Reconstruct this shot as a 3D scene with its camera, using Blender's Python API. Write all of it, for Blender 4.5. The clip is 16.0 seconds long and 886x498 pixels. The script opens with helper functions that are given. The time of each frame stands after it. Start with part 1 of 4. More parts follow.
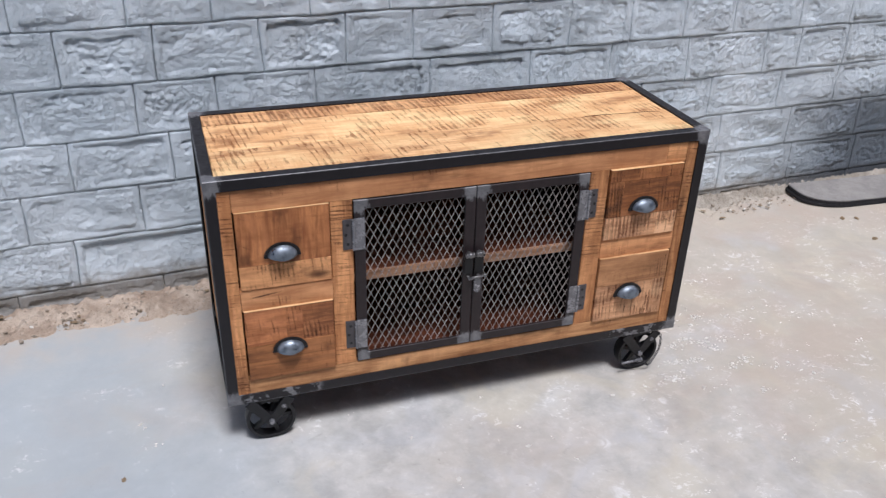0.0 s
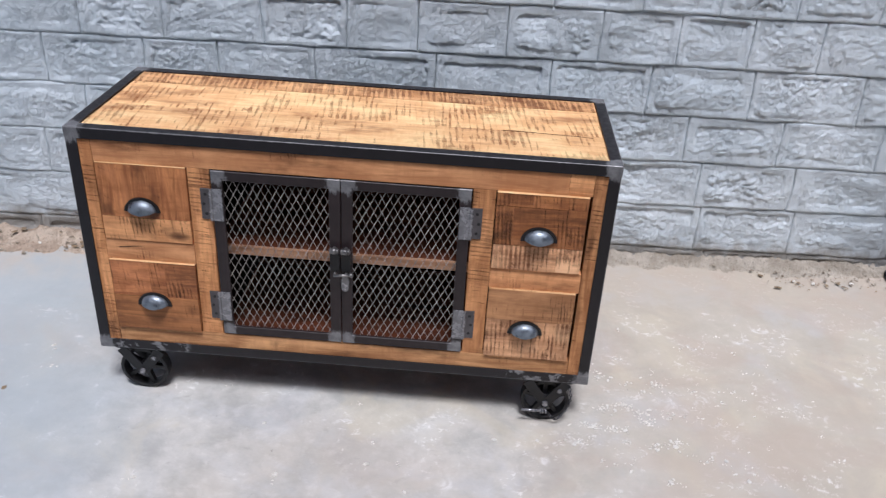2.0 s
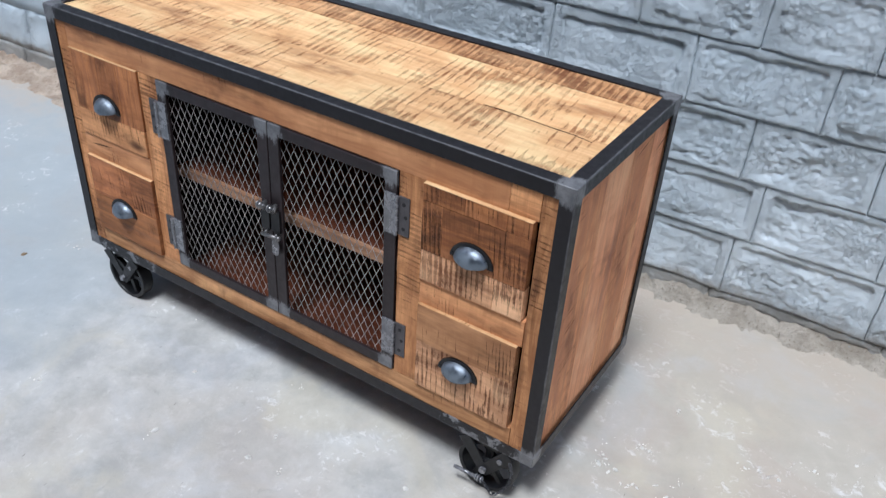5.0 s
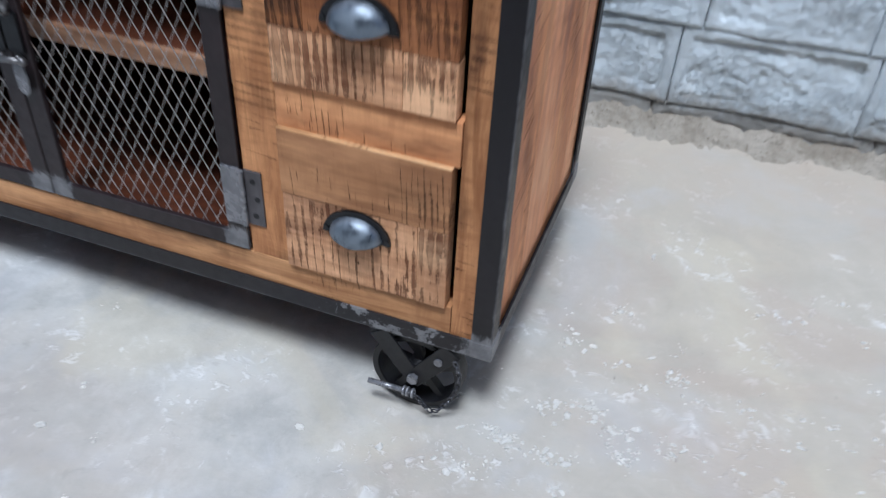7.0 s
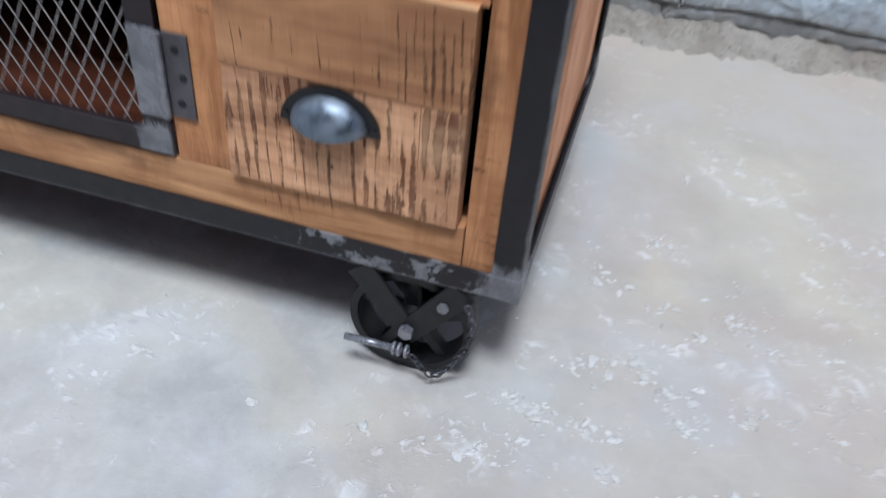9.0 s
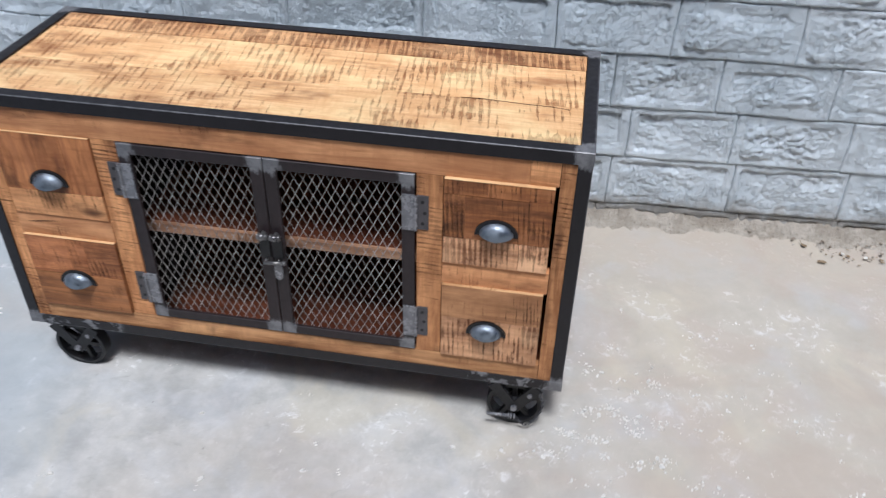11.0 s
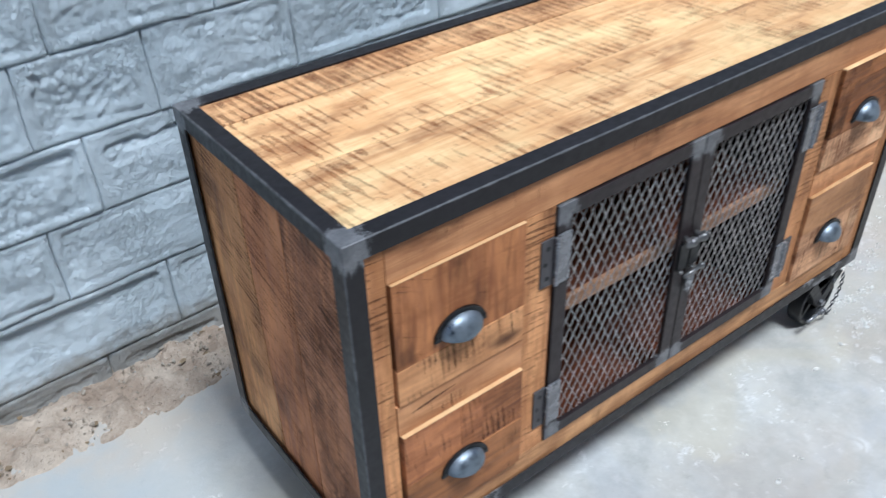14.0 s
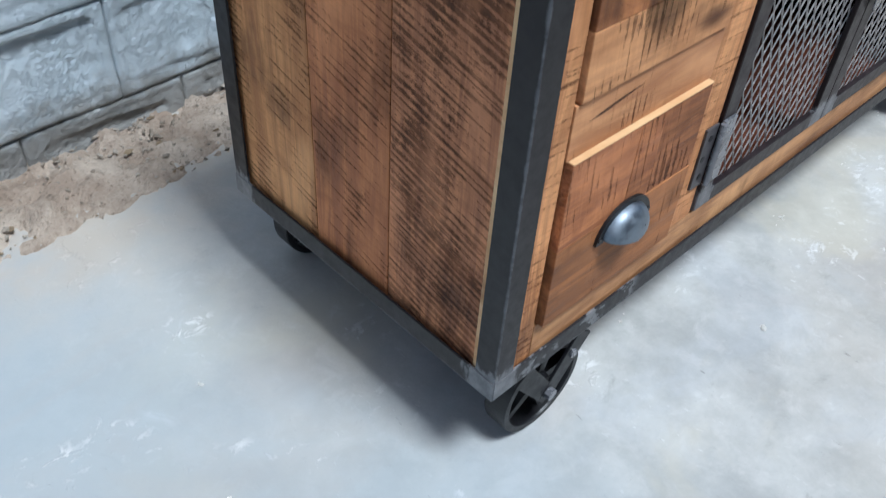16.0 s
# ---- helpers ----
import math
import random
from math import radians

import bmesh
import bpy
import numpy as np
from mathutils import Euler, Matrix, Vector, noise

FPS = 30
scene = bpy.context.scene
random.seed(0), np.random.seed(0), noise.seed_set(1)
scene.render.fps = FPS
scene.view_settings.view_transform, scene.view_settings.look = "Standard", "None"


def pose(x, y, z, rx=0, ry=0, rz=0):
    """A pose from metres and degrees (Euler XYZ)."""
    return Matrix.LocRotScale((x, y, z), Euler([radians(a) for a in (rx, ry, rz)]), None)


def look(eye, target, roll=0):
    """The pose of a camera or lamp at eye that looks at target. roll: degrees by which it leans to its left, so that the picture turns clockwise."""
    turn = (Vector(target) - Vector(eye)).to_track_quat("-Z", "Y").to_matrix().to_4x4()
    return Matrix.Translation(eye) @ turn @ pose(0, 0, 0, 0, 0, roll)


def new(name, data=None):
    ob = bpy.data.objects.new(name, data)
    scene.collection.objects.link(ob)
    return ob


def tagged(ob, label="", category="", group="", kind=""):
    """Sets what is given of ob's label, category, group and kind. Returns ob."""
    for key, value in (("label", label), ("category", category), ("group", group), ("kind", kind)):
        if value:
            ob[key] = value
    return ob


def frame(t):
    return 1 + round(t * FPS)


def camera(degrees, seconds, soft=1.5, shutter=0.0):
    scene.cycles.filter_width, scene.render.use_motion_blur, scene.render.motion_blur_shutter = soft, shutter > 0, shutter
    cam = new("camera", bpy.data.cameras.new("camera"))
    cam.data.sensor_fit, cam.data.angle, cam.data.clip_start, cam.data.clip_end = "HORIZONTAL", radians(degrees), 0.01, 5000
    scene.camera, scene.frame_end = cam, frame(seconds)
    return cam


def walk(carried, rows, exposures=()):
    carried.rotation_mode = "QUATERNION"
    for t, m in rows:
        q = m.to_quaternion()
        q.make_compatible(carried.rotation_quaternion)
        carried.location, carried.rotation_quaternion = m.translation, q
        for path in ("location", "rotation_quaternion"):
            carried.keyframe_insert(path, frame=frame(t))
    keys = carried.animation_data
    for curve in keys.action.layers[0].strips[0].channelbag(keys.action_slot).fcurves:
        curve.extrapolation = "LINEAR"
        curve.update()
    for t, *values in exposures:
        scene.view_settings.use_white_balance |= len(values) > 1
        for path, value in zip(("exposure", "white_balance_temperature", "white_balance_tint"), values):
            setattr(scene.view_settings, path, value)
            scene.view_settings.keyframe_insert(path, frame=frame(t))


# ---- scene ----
cam = camera(55.1, 16.0, soft=1.25, shutter=0.4)
PATH = [
    (0, (-0.749, -1.906, 1.666), (-0.178, -0.252, 0.698), 1.7),
    (0.5, (-0.506, -2.035, 1.656), (-0.06, -0.336, 0.7), 1.8),
    (1, (-0.258, -2.108, 1.657), (0.039, -0.374, 0.706), 2.3),
    (1.5, (0.028, -2.015, 1.639), (0.16, -0.264, 0.681), 2.6),
    (2, (0.341, -1.934, 1.635), (0.276, -0.19, 0.657), 3.3),
    (2.5, (0.636, -1.805, 1.625), (0.41, -0.093, 0.615), 3.7),
    (3, (0.788, -1.53, 1.582), (0.44, 0.131, 0.524), 4.1),
    (3.2, (0.829, -1.456, 1.583), (0.421, 0.194, 0.528), 4.1),
    (5.3, (1.157, -1.154, 1.491), (0.29, 0.232, 0.339), 3.5),
    (5.5, (1.154, -1.162, 1.477), (0.325, 0.214, 0.286), 3.5),
    (6, (1.139, -1.146, 1.405), (0.426, 0.232, 0.143), 3.9),
    (6.5, (1.088, -1.035, 1.312), (0.479, 0.388, 0.045), 3.2),
    (7, (0.885, -0.786, 0.992), (0.391, 0.688, -0.266), 3.2),
    (7.5, (0.764, -0.625, 0.722), (0.369, 0.846, -0.574), 4.1),
    (8, (0.726, -0.547, 0.602), (0.378, 0.924, -0.708), 5.0),
    (8.5, (0.727, -0.535, 0.606), (0.391, 0.938, -0.704), 5.5),
    (9, (0.76, -0.608, 0.726), (0.414, 0.874, -0.571), 5.5),
    (9.2, (0.808, -0.693, 0.868), (0.439, 0.792, -0.42), 5.3),
    (11.3, (0.521, -1.703, 1.687), (0.336, -0.082, 0.53), -0.3),
    (11.5, (0.378, -1.831, 1.648), (0.258, -0.151, 0.57), -0.6),
    (12, (0.004, -1.869, 1.594), (-0.014, -0.161, 0.553), -0.8),
    (12.5, (-0.308, -1.665, 1.565), (-0.125, 0.005, 0.48), -0.8),
    (13, (-0.627, -1.419, 1.543), (-0.134, 0.185, 0.454), -0.8),
    (13.5, (-0.959, -1.088, 1.519), (-0.146, 0.357, 0.401), -1.4),
    (14, (-1.085, -0.727, 1.403), (-0.122, 0.576, 0.231), -1.7),
    (14.5, (-1.133, -0.458, 1.245), (-0.079, 0.715, 0.014), 0.7),
    (15, (-1.16, -0.344, 1.072), (-0.055, 0.733, -0.199), 2.7),
    (15.5, (-1.167, -0.326, 0.96), (-0.052, 0.68, -0.362), 4.5),
    (16, (-1.171, -0.356, 0.902), (-0.094, 0.663, -0.440), 4.2),
]
walk(cam, [(t, look(eye, target, roll)) for t, eye, target, roll in PATH],
     exposures=[(0, -0.10, 6060, 14), (3, -0.06, 5980, 14), (5.5, -0.09, 5620, 7), (7.5, -0.13, 5460, 7), (9, -0.13, 5460, 8), (11.5, -0.05, 5900, 10), (13, 0.03, 5800, 10), (13.5, 0.06, 5580, 9), (14.5, 0.11, 5440, 0), (15, 0.11, 5220, 4), (15.5, 0.08, 5380, 8), (16, 0.06, 5500, 3)])

# ---- light: an overcast sky over an open yard, brighter towards the right front ----
world = bpy.data.worlds.new("overcast_sky")
scene.world = world
world.use_nodes = True
wn, wl = world.node_tree.nodes, world.node_tree.links
sky = wn.new("ShaderNodeTexSky")
sky.sky_type = "NISHITA"
sky.sun_disc = False
sky.sun_elevation, sky.sun_rotation = radians(68), radians(172)
sky.air_density, sky.dust_density, sky.ozone_density = 1.0, 4.0, 1.0
wn["Background"].inputs["Strength"].default_value = 0.088
wl.new(sky.outputs["Color"], wn["Background"].inputs["Color"])
sun = new("sun", bpy.data.lights.new("sun", "SUN"))
sun.data.energy, sun.data.angle, sun.data.color = 3.35, radians(14), (1.0, 0.985, 0.97)
sun.matrix_world = look((0.25, -1.85, 4.6), (0, 0, 0))


# ---- materials ----
def lin(r, g, b):
    """Linear colour from the 0 to 255 values of a paint chart."""
    return tuple(((c / 255 + 0.055) / 1.055) ** 2.4 if c > 10 else c / 255 / 12.92 for c in (r, g, b)) + (1.0,)


class Mat:
    """A node material with short ways to add its nodes."""

    def __init__(self, name, roughness=0.6, metallic=0.0):
        self.m = bpy.data.materials.new(name)
        self.m.use_nodes = True
        self.n, self.l = self.m.node_tree.nodes, self.m.node_tree.links
        self.b = self.n["Principled BSDF"]
        self.b.inputs["Roughness"].default_value = roughness
        self.b.inputs["Metallic"].default_value = metallic

    def put(self, value, socket):
        if isinstance(value, bpy.types.NodeSocket):
            self.l.new(value, socket)
        else:
            socket.default_value = value

    def coords(self, spread=0.0):
        """Object coordinates, moved by a random step for each object."""
        t = self.n.new("ShaderNodeTexCoord").outputs["Object"]
        if not spread:
            return t
        r = self.n.new("ShaderNodeObjectInfo").outputs["Random"]
        c = self.n.new("ShaderNodeCombineXYZ")
        for i, k in enumerate((1.0, 1.7, 2.3)):
            self.l.new(self.math("MULTIPLY", r, spread * k), c.inputs[i])
        v = self.n.new("ShaderNodeVectorMath")
        v.operation = "ADD"
        self.l.new(t, v.inputs[0]), self.l.new(c.outputs[0], v.inputs[1])
        return v.outputs[0]

    def mapping(self, vec, scale=(1, 1, 1), rot=(0, 0, 0), loc=(0, 0, 0)):
        m = self.n.new("ShaderNodeMapping")
        self.l.new(vec, m.inputs["Vector"])
        m.inputs["Scale"].default_value = scale
        m.inputs["Rotation"].default_value = [radians(a) for a in rot]
        m.inputs["Location"].default_value = loc
        return m.outputs[0]

    def noise(self, vec, scale=1.0, detail=4.0, rough=0.55, distortion=0.0):
        t = self.n.new("ShaderNodeTexNoise")
        self.l.new(vec, t.inputs["Vector"])
        for k, v in (("Scale", scale), ("Detail", detail), ("Roughness", rough), ("Distortion", distortion)):
            t.inputs[k].default_value = v
        return t.outputs["Fac"]

    def voronoi(self, vec, scale, feature="F1"):
        t = self.n.new("ShaderNodeTexVoronoi")
        t.feature = feature
        self.l.new(vec, t.inputs["Vector"])
        t.inputs["Scale"].default_value = scale
        return t.outputs["Distance"]

    def ramp(self, fac, a, b):
        """0 below a, 1 above b (or the other way round), smooth between."""
        m = self.n.new("ShaderNodeMapRange")
        m.interpolation_type = "SMOOTHSTEP"
        self.put(fac, m.inputs["Value"])
        lo, hi, x, y = (a, b, 0.0, 1.0) if a < b else (b, a, 1.0, 0.0)
        for k, v in (("From Min", lo), ("From Max", hi), ("To Min", x), ("To Max", y)):
            m.inputs[k].default_value = v
        return m.outputs["Result"]

    def math(self, op, a, b=0.0):
        m = self.n.new("ShaderNodeMath")
        m.operation = op
        self.put(a, m.inputs[0]), self.put(b, m.inputs[1])
        return m.outputs[0]

    def mix(self, fac, a, b):
        m = self.n.new("ShaderNodeMix")
        m.data_type = "RGBA"
        self.put(fac, m.inputs[0]), self.put(a, m.inputs[6]), self.put(b, m.inputs[7])
        return m.outputs[2]

    def done(self, color, rough=None, height=None, strength=0.5, distance=0.002, metal=None):
        self.put(color, self.b.inputs["Base Color"])
        if rough is not None:
            self.put(rough, self.b.inputs["Roughness"])
        if metal is not None:
            self.put(metal, self.b.inputs["Metallic"])
        if height is not None:
            bump = self.n.new("ShaderNodeBump")
            bump.inputs["Strength"].default_value, bump.inputs["Distance"].default_value = strength, distance
            self.l.new(height, bump.inputs["Height"])
            self.l.new(bump.outputs[0], self.b.inputs["Normal"])
        return self.m


def wood(name, grain, mark, light, dark, burn, marks=0.5, pitch=0.009, tilt=0.06, rough=0.55, rich=1.0, run=13.0, gloss=0.35):
    """Rough-sawn mango wood. grain, mark: axes of the fibres and of the saw marks, 0 to 2; marks: how much of it is sawn rough;
    pitch: metres from saw mark to saw mark; tilt: how far the marks lean along the fibres; run: the higher, the shorter the marks."""
    m = Mat(name, rough)
    p = m.coords(5.0)
    sep = m.n.new("ShaderNodeSeparateXYZ")
    m.l.new(p, sep.inputs[0])
    g, k = sep.outputs[grain], sep.outputs[mark]
    fibre = m.noise(m.mapping(p, [3.2 if i == grain else 46.0 for i in range(3)]), 1.0, 7.0, 0.66, 1.2)
    broad = m.noise(m.mapping(p, [2.6 if i == grain else 9.0 for i in range(3)]), 1.0, 3.0, 0.5, 0.5)
    color = m.mix(m.ramp(fibre, 0.34, 0.66), dark, light)
    thread = m.noise(m.mapping(p, [8.0 if i == grain else 210.0 for i in range(3)]), 1.0, 4.0, 0.65, 0.3)
    color = m.mix(m.math("MULTIPLY", m.ramp(thread, 0.52, 0.66), 0.24), color, dark)
    color = m.mix(m.math("MULTIPLY", m.ramp(broad, 0.46, 0.70), 0.6), color, dark)
    ripple = m.noise(m.mapping(p, [34.0 if i == grain else 6.0 for i in range(3)], loc=(1.3, 2.1, 0.7)), 1.0, 4.0, 0.6, 0.6)
    color = m.mix(m.math("MULTIPLY", m.ramp(ripple, 0.47, 0.62), 0.45), color, dark)
    # saw marks: thin dark cuts across the fibres, in clusters with ragged ends
    lean = m.n.new("ShaderNodeCombineXYZ")
    slant = m.math("ADD", g, m.math("MULTIPLY", k, tilt))
    m.l.new(m.math("MULTIPLY", slant, 2.4 / pitch), lean.inputs[0])
    m.l.new(m.math("MULTIPLY", k, run), lean.inputs[1])
    streak = m.noise(lean.outputs[0], 1.0, 5.0, 0.68, 0.15)
    flat = m.n.new("ShaderNodeCombineXYZ")
    m.l.new(slant, flat.inputs[0])
    m.l.new(m.math("MULTIPLY", k, 0.10), flat.inputs[1])
    wave = m.n.new("ShaderNodeTexWave")
    m.l.new(flat.outputs[0], wave.inputs["Vector"])
    for key, v in (("Scale", 0.314 / pitch), ("Distortion", 4.0), ("Detail", 3.0), ("Detail Scale", 0.35), ("Detail Roughness", 0.6)):
        wave.inputs[key].default_value = v
    where = m.noise(m.mapping(p, [6.5 if i == grain else 9.0 for i in range(3)]), 1.0, 4.0, 0.62)
    drive = m.math("ADD", streak, m.math("MULTIPLY", m.math("SUBTRACT", where, 0.66 - 0.38 * marks), 0.95))
    drive = m.math("ADD", drive, m.math("MULTIPLY", m.math("SUBTRACT", wave.outputs["Fac"], 0.5), 0.16))
    drive = m.math("ADD", drive, m.math("MULTIPLY", m.math("SUBTRACT", m.noise(m.mapping(p, [330.0] * 3), 1.0, 2.0), 0.5), 0.30))
    cut = m.ramp(drive, 0.585, 0.695)
    hair = m.n.new("ShaderNodeCombineXYZ")
    m.l.new(m.math("MULTIPLY", slant, 420.0), hair.inputs[0])
    m.l.new(m.math("MULTIPLY", k, 16.0), hair.inputs[1])
    scratch = m.noise(hair.outputs[0], 1.0, 3.0, 0.6)
    color = m.mix(m.math("MULTIPLY", m.ramp(scratch, 0.48, 0.66), min(0.5, 0.12 + 0.5 * marks)), color, dark)
    color = m.mix(m.math("MULTIPLY", m.ramp(scratch, 0.46, 0.30), min(0.4, 0.4 * marks)), color, tuple(min(1.0, c * 1.2 + 0.02) for c in light[:3]) + (1.0,))
    deep = m.ramp(m.noise(m.mapping(p, [40.0] * 3, loc=(2, 5, 1)), 1.0, 3.0), 0.25, 0.65)
    color = m.mix(m.math("MULTIPLY", cut, m.math("ADD", m.math("MULTIPLY", deep, 0.50), 0.30)), color, burn)
    tone = m.noise(m.mapping(p, [5.0 if i == grain else 12.0 for i in range(3)], loc=(4, 7, 2)), 1.0, 4.0, 0.6)
    color = m.mix(m.math("MULTIPLY", m.ramp(tone, 0.52, 0.30), 0.45), color, tuple(min(1.0, c * 1.35 + 0.02) for c in light[:3]) + (1.0,))
    color = m.mix(m.math("MULTIPLY", m.ramp(tone, 0.52, 0.72), 0.66), color, burn)
    scorch = m.math("MULTIPLY", m.ramp(m.noise(m.mapping(p, [9.0] * 3), 1.0, 4.0, 0.6), 0.60, 0.78), 0.5)
    color = m.mix(scorch, color, burn)
    knot = m.ramp(m.voronoi(m.mapping(p, [2.0 if i == grain else 5.0 for i in range(3)]), 1.0), 0.09, 0.02)
    color = m.mix(m.math("MULTIPLY", knot, 0.85), color, burn)
    hue = m.n.new("ShaderNodeHueSaturation")
    m.l.new(m.math("ADD", m.math("MULTIPLY", m.n.new("ShaderNodeObjectInfo").outputs["Random"], 0.34), 0.82), hue.inputs["Value"])
    hue.inputs["Hue"].default_value, hue.inputs["Saturation"].default_value = 0.4995, rich
    m.l.new(color, hue.inputs["Color"])
    fine = m.noise(m.mapping(p, [900.0 if i != grain else 60.0 for i in range(3)]), 1.0, 2.0)
    height = m.math("ADD", m.math("SUBTRACT", m.math("MULTIPLY", fibre, 0.5), cut), m.math("MULTIPLY", fine, 0.25))
    m.b.inputs["Specular IOR Level"].default_value = gloss
    return m.done(hue.outputs[0], m.ramp(m.math("ADD", fibre, m.math("MULTIPLY", cut, 0.4)), -0.7, 1.3), height, 0.8, 0.0022)


wood_top = wood("sawn_mango_top", 0, 1, lin(242, 200, 148), lin(214, 162, 110), lin(128, 72, 36), 0.45, 0.018, 0.10, run=9.0)
wood_top_back = wood("dark_sawn_mango_top", 0, 1, lin(226, 178, 128), lin(190, 136, 88), lin(96, 50, 26), 0.78, 0.017, 0.10, run=6.0)
wood_rail = wood("mango_rail", 0, 2, lin(222, 163, 113), lin(186, 126, 83), lin(96, 54, 31), 0.09)
wood_foot = wood("pale_mango_bottom_rail", 0, 2, lin(216, 164, 114), lin(160, 110, 71), lin(62, 36, 22), 0.0)
wood_stile = wood("mango_stile", 2, 0, lin(220, 160, 108), lin(164, 108, 66), lin(76, 42, 23), 0.40, 0.012, run=9.0)
wood_sawn = wood("sawn_mango_drawer", 0, 2, lin(198, 132, 85), lin(136, 81, 49), lin(58, 32, 19), 0.32, 0.011, 0.10)
wood_figured = wood("figured_mango_drawer", 2, 0, lin(212, 143, 90), lin(148, 90, 54), lin(48, 25, 15), 0.06, 0.011, 0.5)
wood_dark = wood("burnt_mango_drawer", 0, 2, lin(184, 122, 74), lin(126, 76, 44), lin(42, 23, 13), 0.50, 0.011, 0.05, run=9.0)
wood_pale = wood("pale_mango_drawer", 0, 2, lin(230, 180, 138), lin(194, 142, 102), lin(86, 42, 22), 0.62, 0.012, 0.03, run=11.0)
wood_soft = wood("soft_pale_mango_drawer", 0, 2, lin(224, 164, 112), lin(176, 120, 77), lin(72, 40, 24), 0.34, 0.011)
wood_plain = wood("plain_mango_drawer", 0, 2, lin(182, 122, 76), lin(134, 86, 51), lin(64, 37, 22), 0.08)
wood_olive = wood("olive_mango_drawer", 0, 2, lin(182, 135, 93), lin(142, 98, 65), lin(60, 38, 25), 0.20, 0.008)
wood_side = wood("mango_side_plank", 2, 1, lin(240, 172, 122), lin(204, 136, 94), lin(120, 68, 44), 0.20, 0.012, -0.22, run=6.0)
wood_side_pink = wood("pinkish_mango_side_plank", 2, 1, lin(244, 180, 134), lin(214, 146, 106), lin(130, 76, 50), 0.12, 0.012, -0.22, run=6.0)
wood_side_red = wood("reddish_mango_side_plank", 2, 1, lin(224, 152, 100), lin(172, 106, 66), lin(54, 29, 17), 0.38, 0.0105, -0.26, run=5.0)
wood_side_tan = wood("tan_mango_side_plank", 2, 1, lin(226, 166, 110), lin(176, 118, 72), lin(54, 31, 18), 0.46, 0.0105, -0.26, run=5.0)
wood_side_sawn = wood("sawn_mango_side_plank", 2, 1, lin(206, 142, 98), lin(146, 92, 60), lin(34, 19, 13), 0.70, 0.0105, -0.26, run=4.0)
wood_edge = wood("pale_mango_edge", 0, 2, lin(236, 196, 148), lin(216, 168, 116), lin(150, 102, 62), 0.0)
wood_split = wood("split_in_the_wood", 0, 2, lin(92, 58, 34), lin(64, 38, 22), lin(36, 21, 13), 0.5)
# near-black wood: the shade behind the mesh doors is put into its colour
wood_in = wood("shaded_mango_inside", 0, 1, lin(22, 13, 10), lin(16, 10, 8), lin(10, 6, 5), 0.2, gloss=0.04)
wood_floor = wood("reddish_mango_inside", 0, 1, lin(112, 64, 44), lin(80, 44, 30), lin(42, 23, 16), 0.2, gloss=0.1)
wood_shelf = wood("mango_shelf", 0, 1, lin(188, 150, 120), lin(152, 112, 84), lin(84, 54, 38), 0.2)


def painted_steel(name, half=None, reach=0.06, centre=(0, 0, 0), dark=lin(13, 9, 14)):
    """Dark lacquered steel; near the corners of a box of the given half sizes it is ground bare."""
    m = Mat(name, 0.45)
    p = m.coords()
    grain = m.noise(p, 60.0, 5.0, 0.65)
    smear = m.noise(m.mapping(p, (20, 20, 9)), 1.0, 4.0, 0.7)
    color = m.mix(m.ramp(smear, 0.35, 0.75), dark, tuple(c * 1.9 for c in dark[:3]) + (1.0,))
    rough, metal = m.ramp(grain, -0.9, 2.0), 0.0
    if half:
        sep = m.n.new("ShaderNodeSeparateXYZ")
        m.l.new(p, sep.inputs[0])
        far, near = None, []
        for i in range(3):
            if half[i] is None:
                continue
            d = m.math("ABSOLUTE", m.math("SUBTRACT", m.math("ABSOLUTE", m.math("SUBTRACT", sep.outputs[i], centre[i])), half[i]))
            near.append(d)
            far = d if far is None else m.math("MAXIMUM", far, d)
        ragged = m.math("ADD", far, m.math("MULTIPLY", m.math("SUBTRACT", m.noise(m.mapping(p, (70, 70, 28)), 1.0, 4.0, 0.7), 0.5), 0.055))
        bare = m.ramp(ragged, reach + 0.006, reach - 0.006)
        if half[1] is not None:
            # ground patches on the bottom rails beside the wheels
            low = m.ramp(sep.outputs[2], centre[2] - half[2] + 0.05, centre[2] - half[2] + 0.03)
            by = m.ramp(m.math("ABSOLUTE", m.math("SUBTRACT", m.math("ABSOLUTE", sep.outputs[0]), 0.56)), 0.13, 0.11)
            spots = m.ramp(m.noise(m.mapping(p, (24, 24, 34), (0, 0, 0), (3.1, 0, 0.4)), 1.0, 4.0, 0.7), 0.53, 0.57)
            bare = m.math("MAXIMUM", bare, m.math("MULTIPLY", m.math("MULTIPLY", low, by), spots))
        if len(near) == 3:
            # thin ragged line of the bare-steel colour along the outer edges
            edge = m.math("MAXIMUM", m.math("MINIMUM", near[0], near[1]), m.math("MINIMUM", m.math("MAXIMUM", near[0], near[1]), near[2]))
            edge = m.math("ADD", edge, m.math("MULTIPLY", m.math("SUBTRACT", m.noise(m.mapping(p, (45, 45, 45)), 1.0, 5.0, 0.75), 0.5), 0.008))
            bare = m.math("MAXIMUM", bare, m.math("MULTIPLY", m.ramp(edge, 0.0030, 0.0000), 0.55))
        steel = m.mix(m.ramp(m.noise(p, 35.0, 5.0, 0.7), 0.3, 0.7), lin(104, 104, 108), lin(138, 138, 140))
        color = m.mix(bare, color, steel)
        metal = m.math("MULTIPLY", bare, 0.45)
    m.b.inputs["Specular IOR Level"].default_value = 0.5
    return m.done(color, rough, grain, 0.08, 0.001, metal)


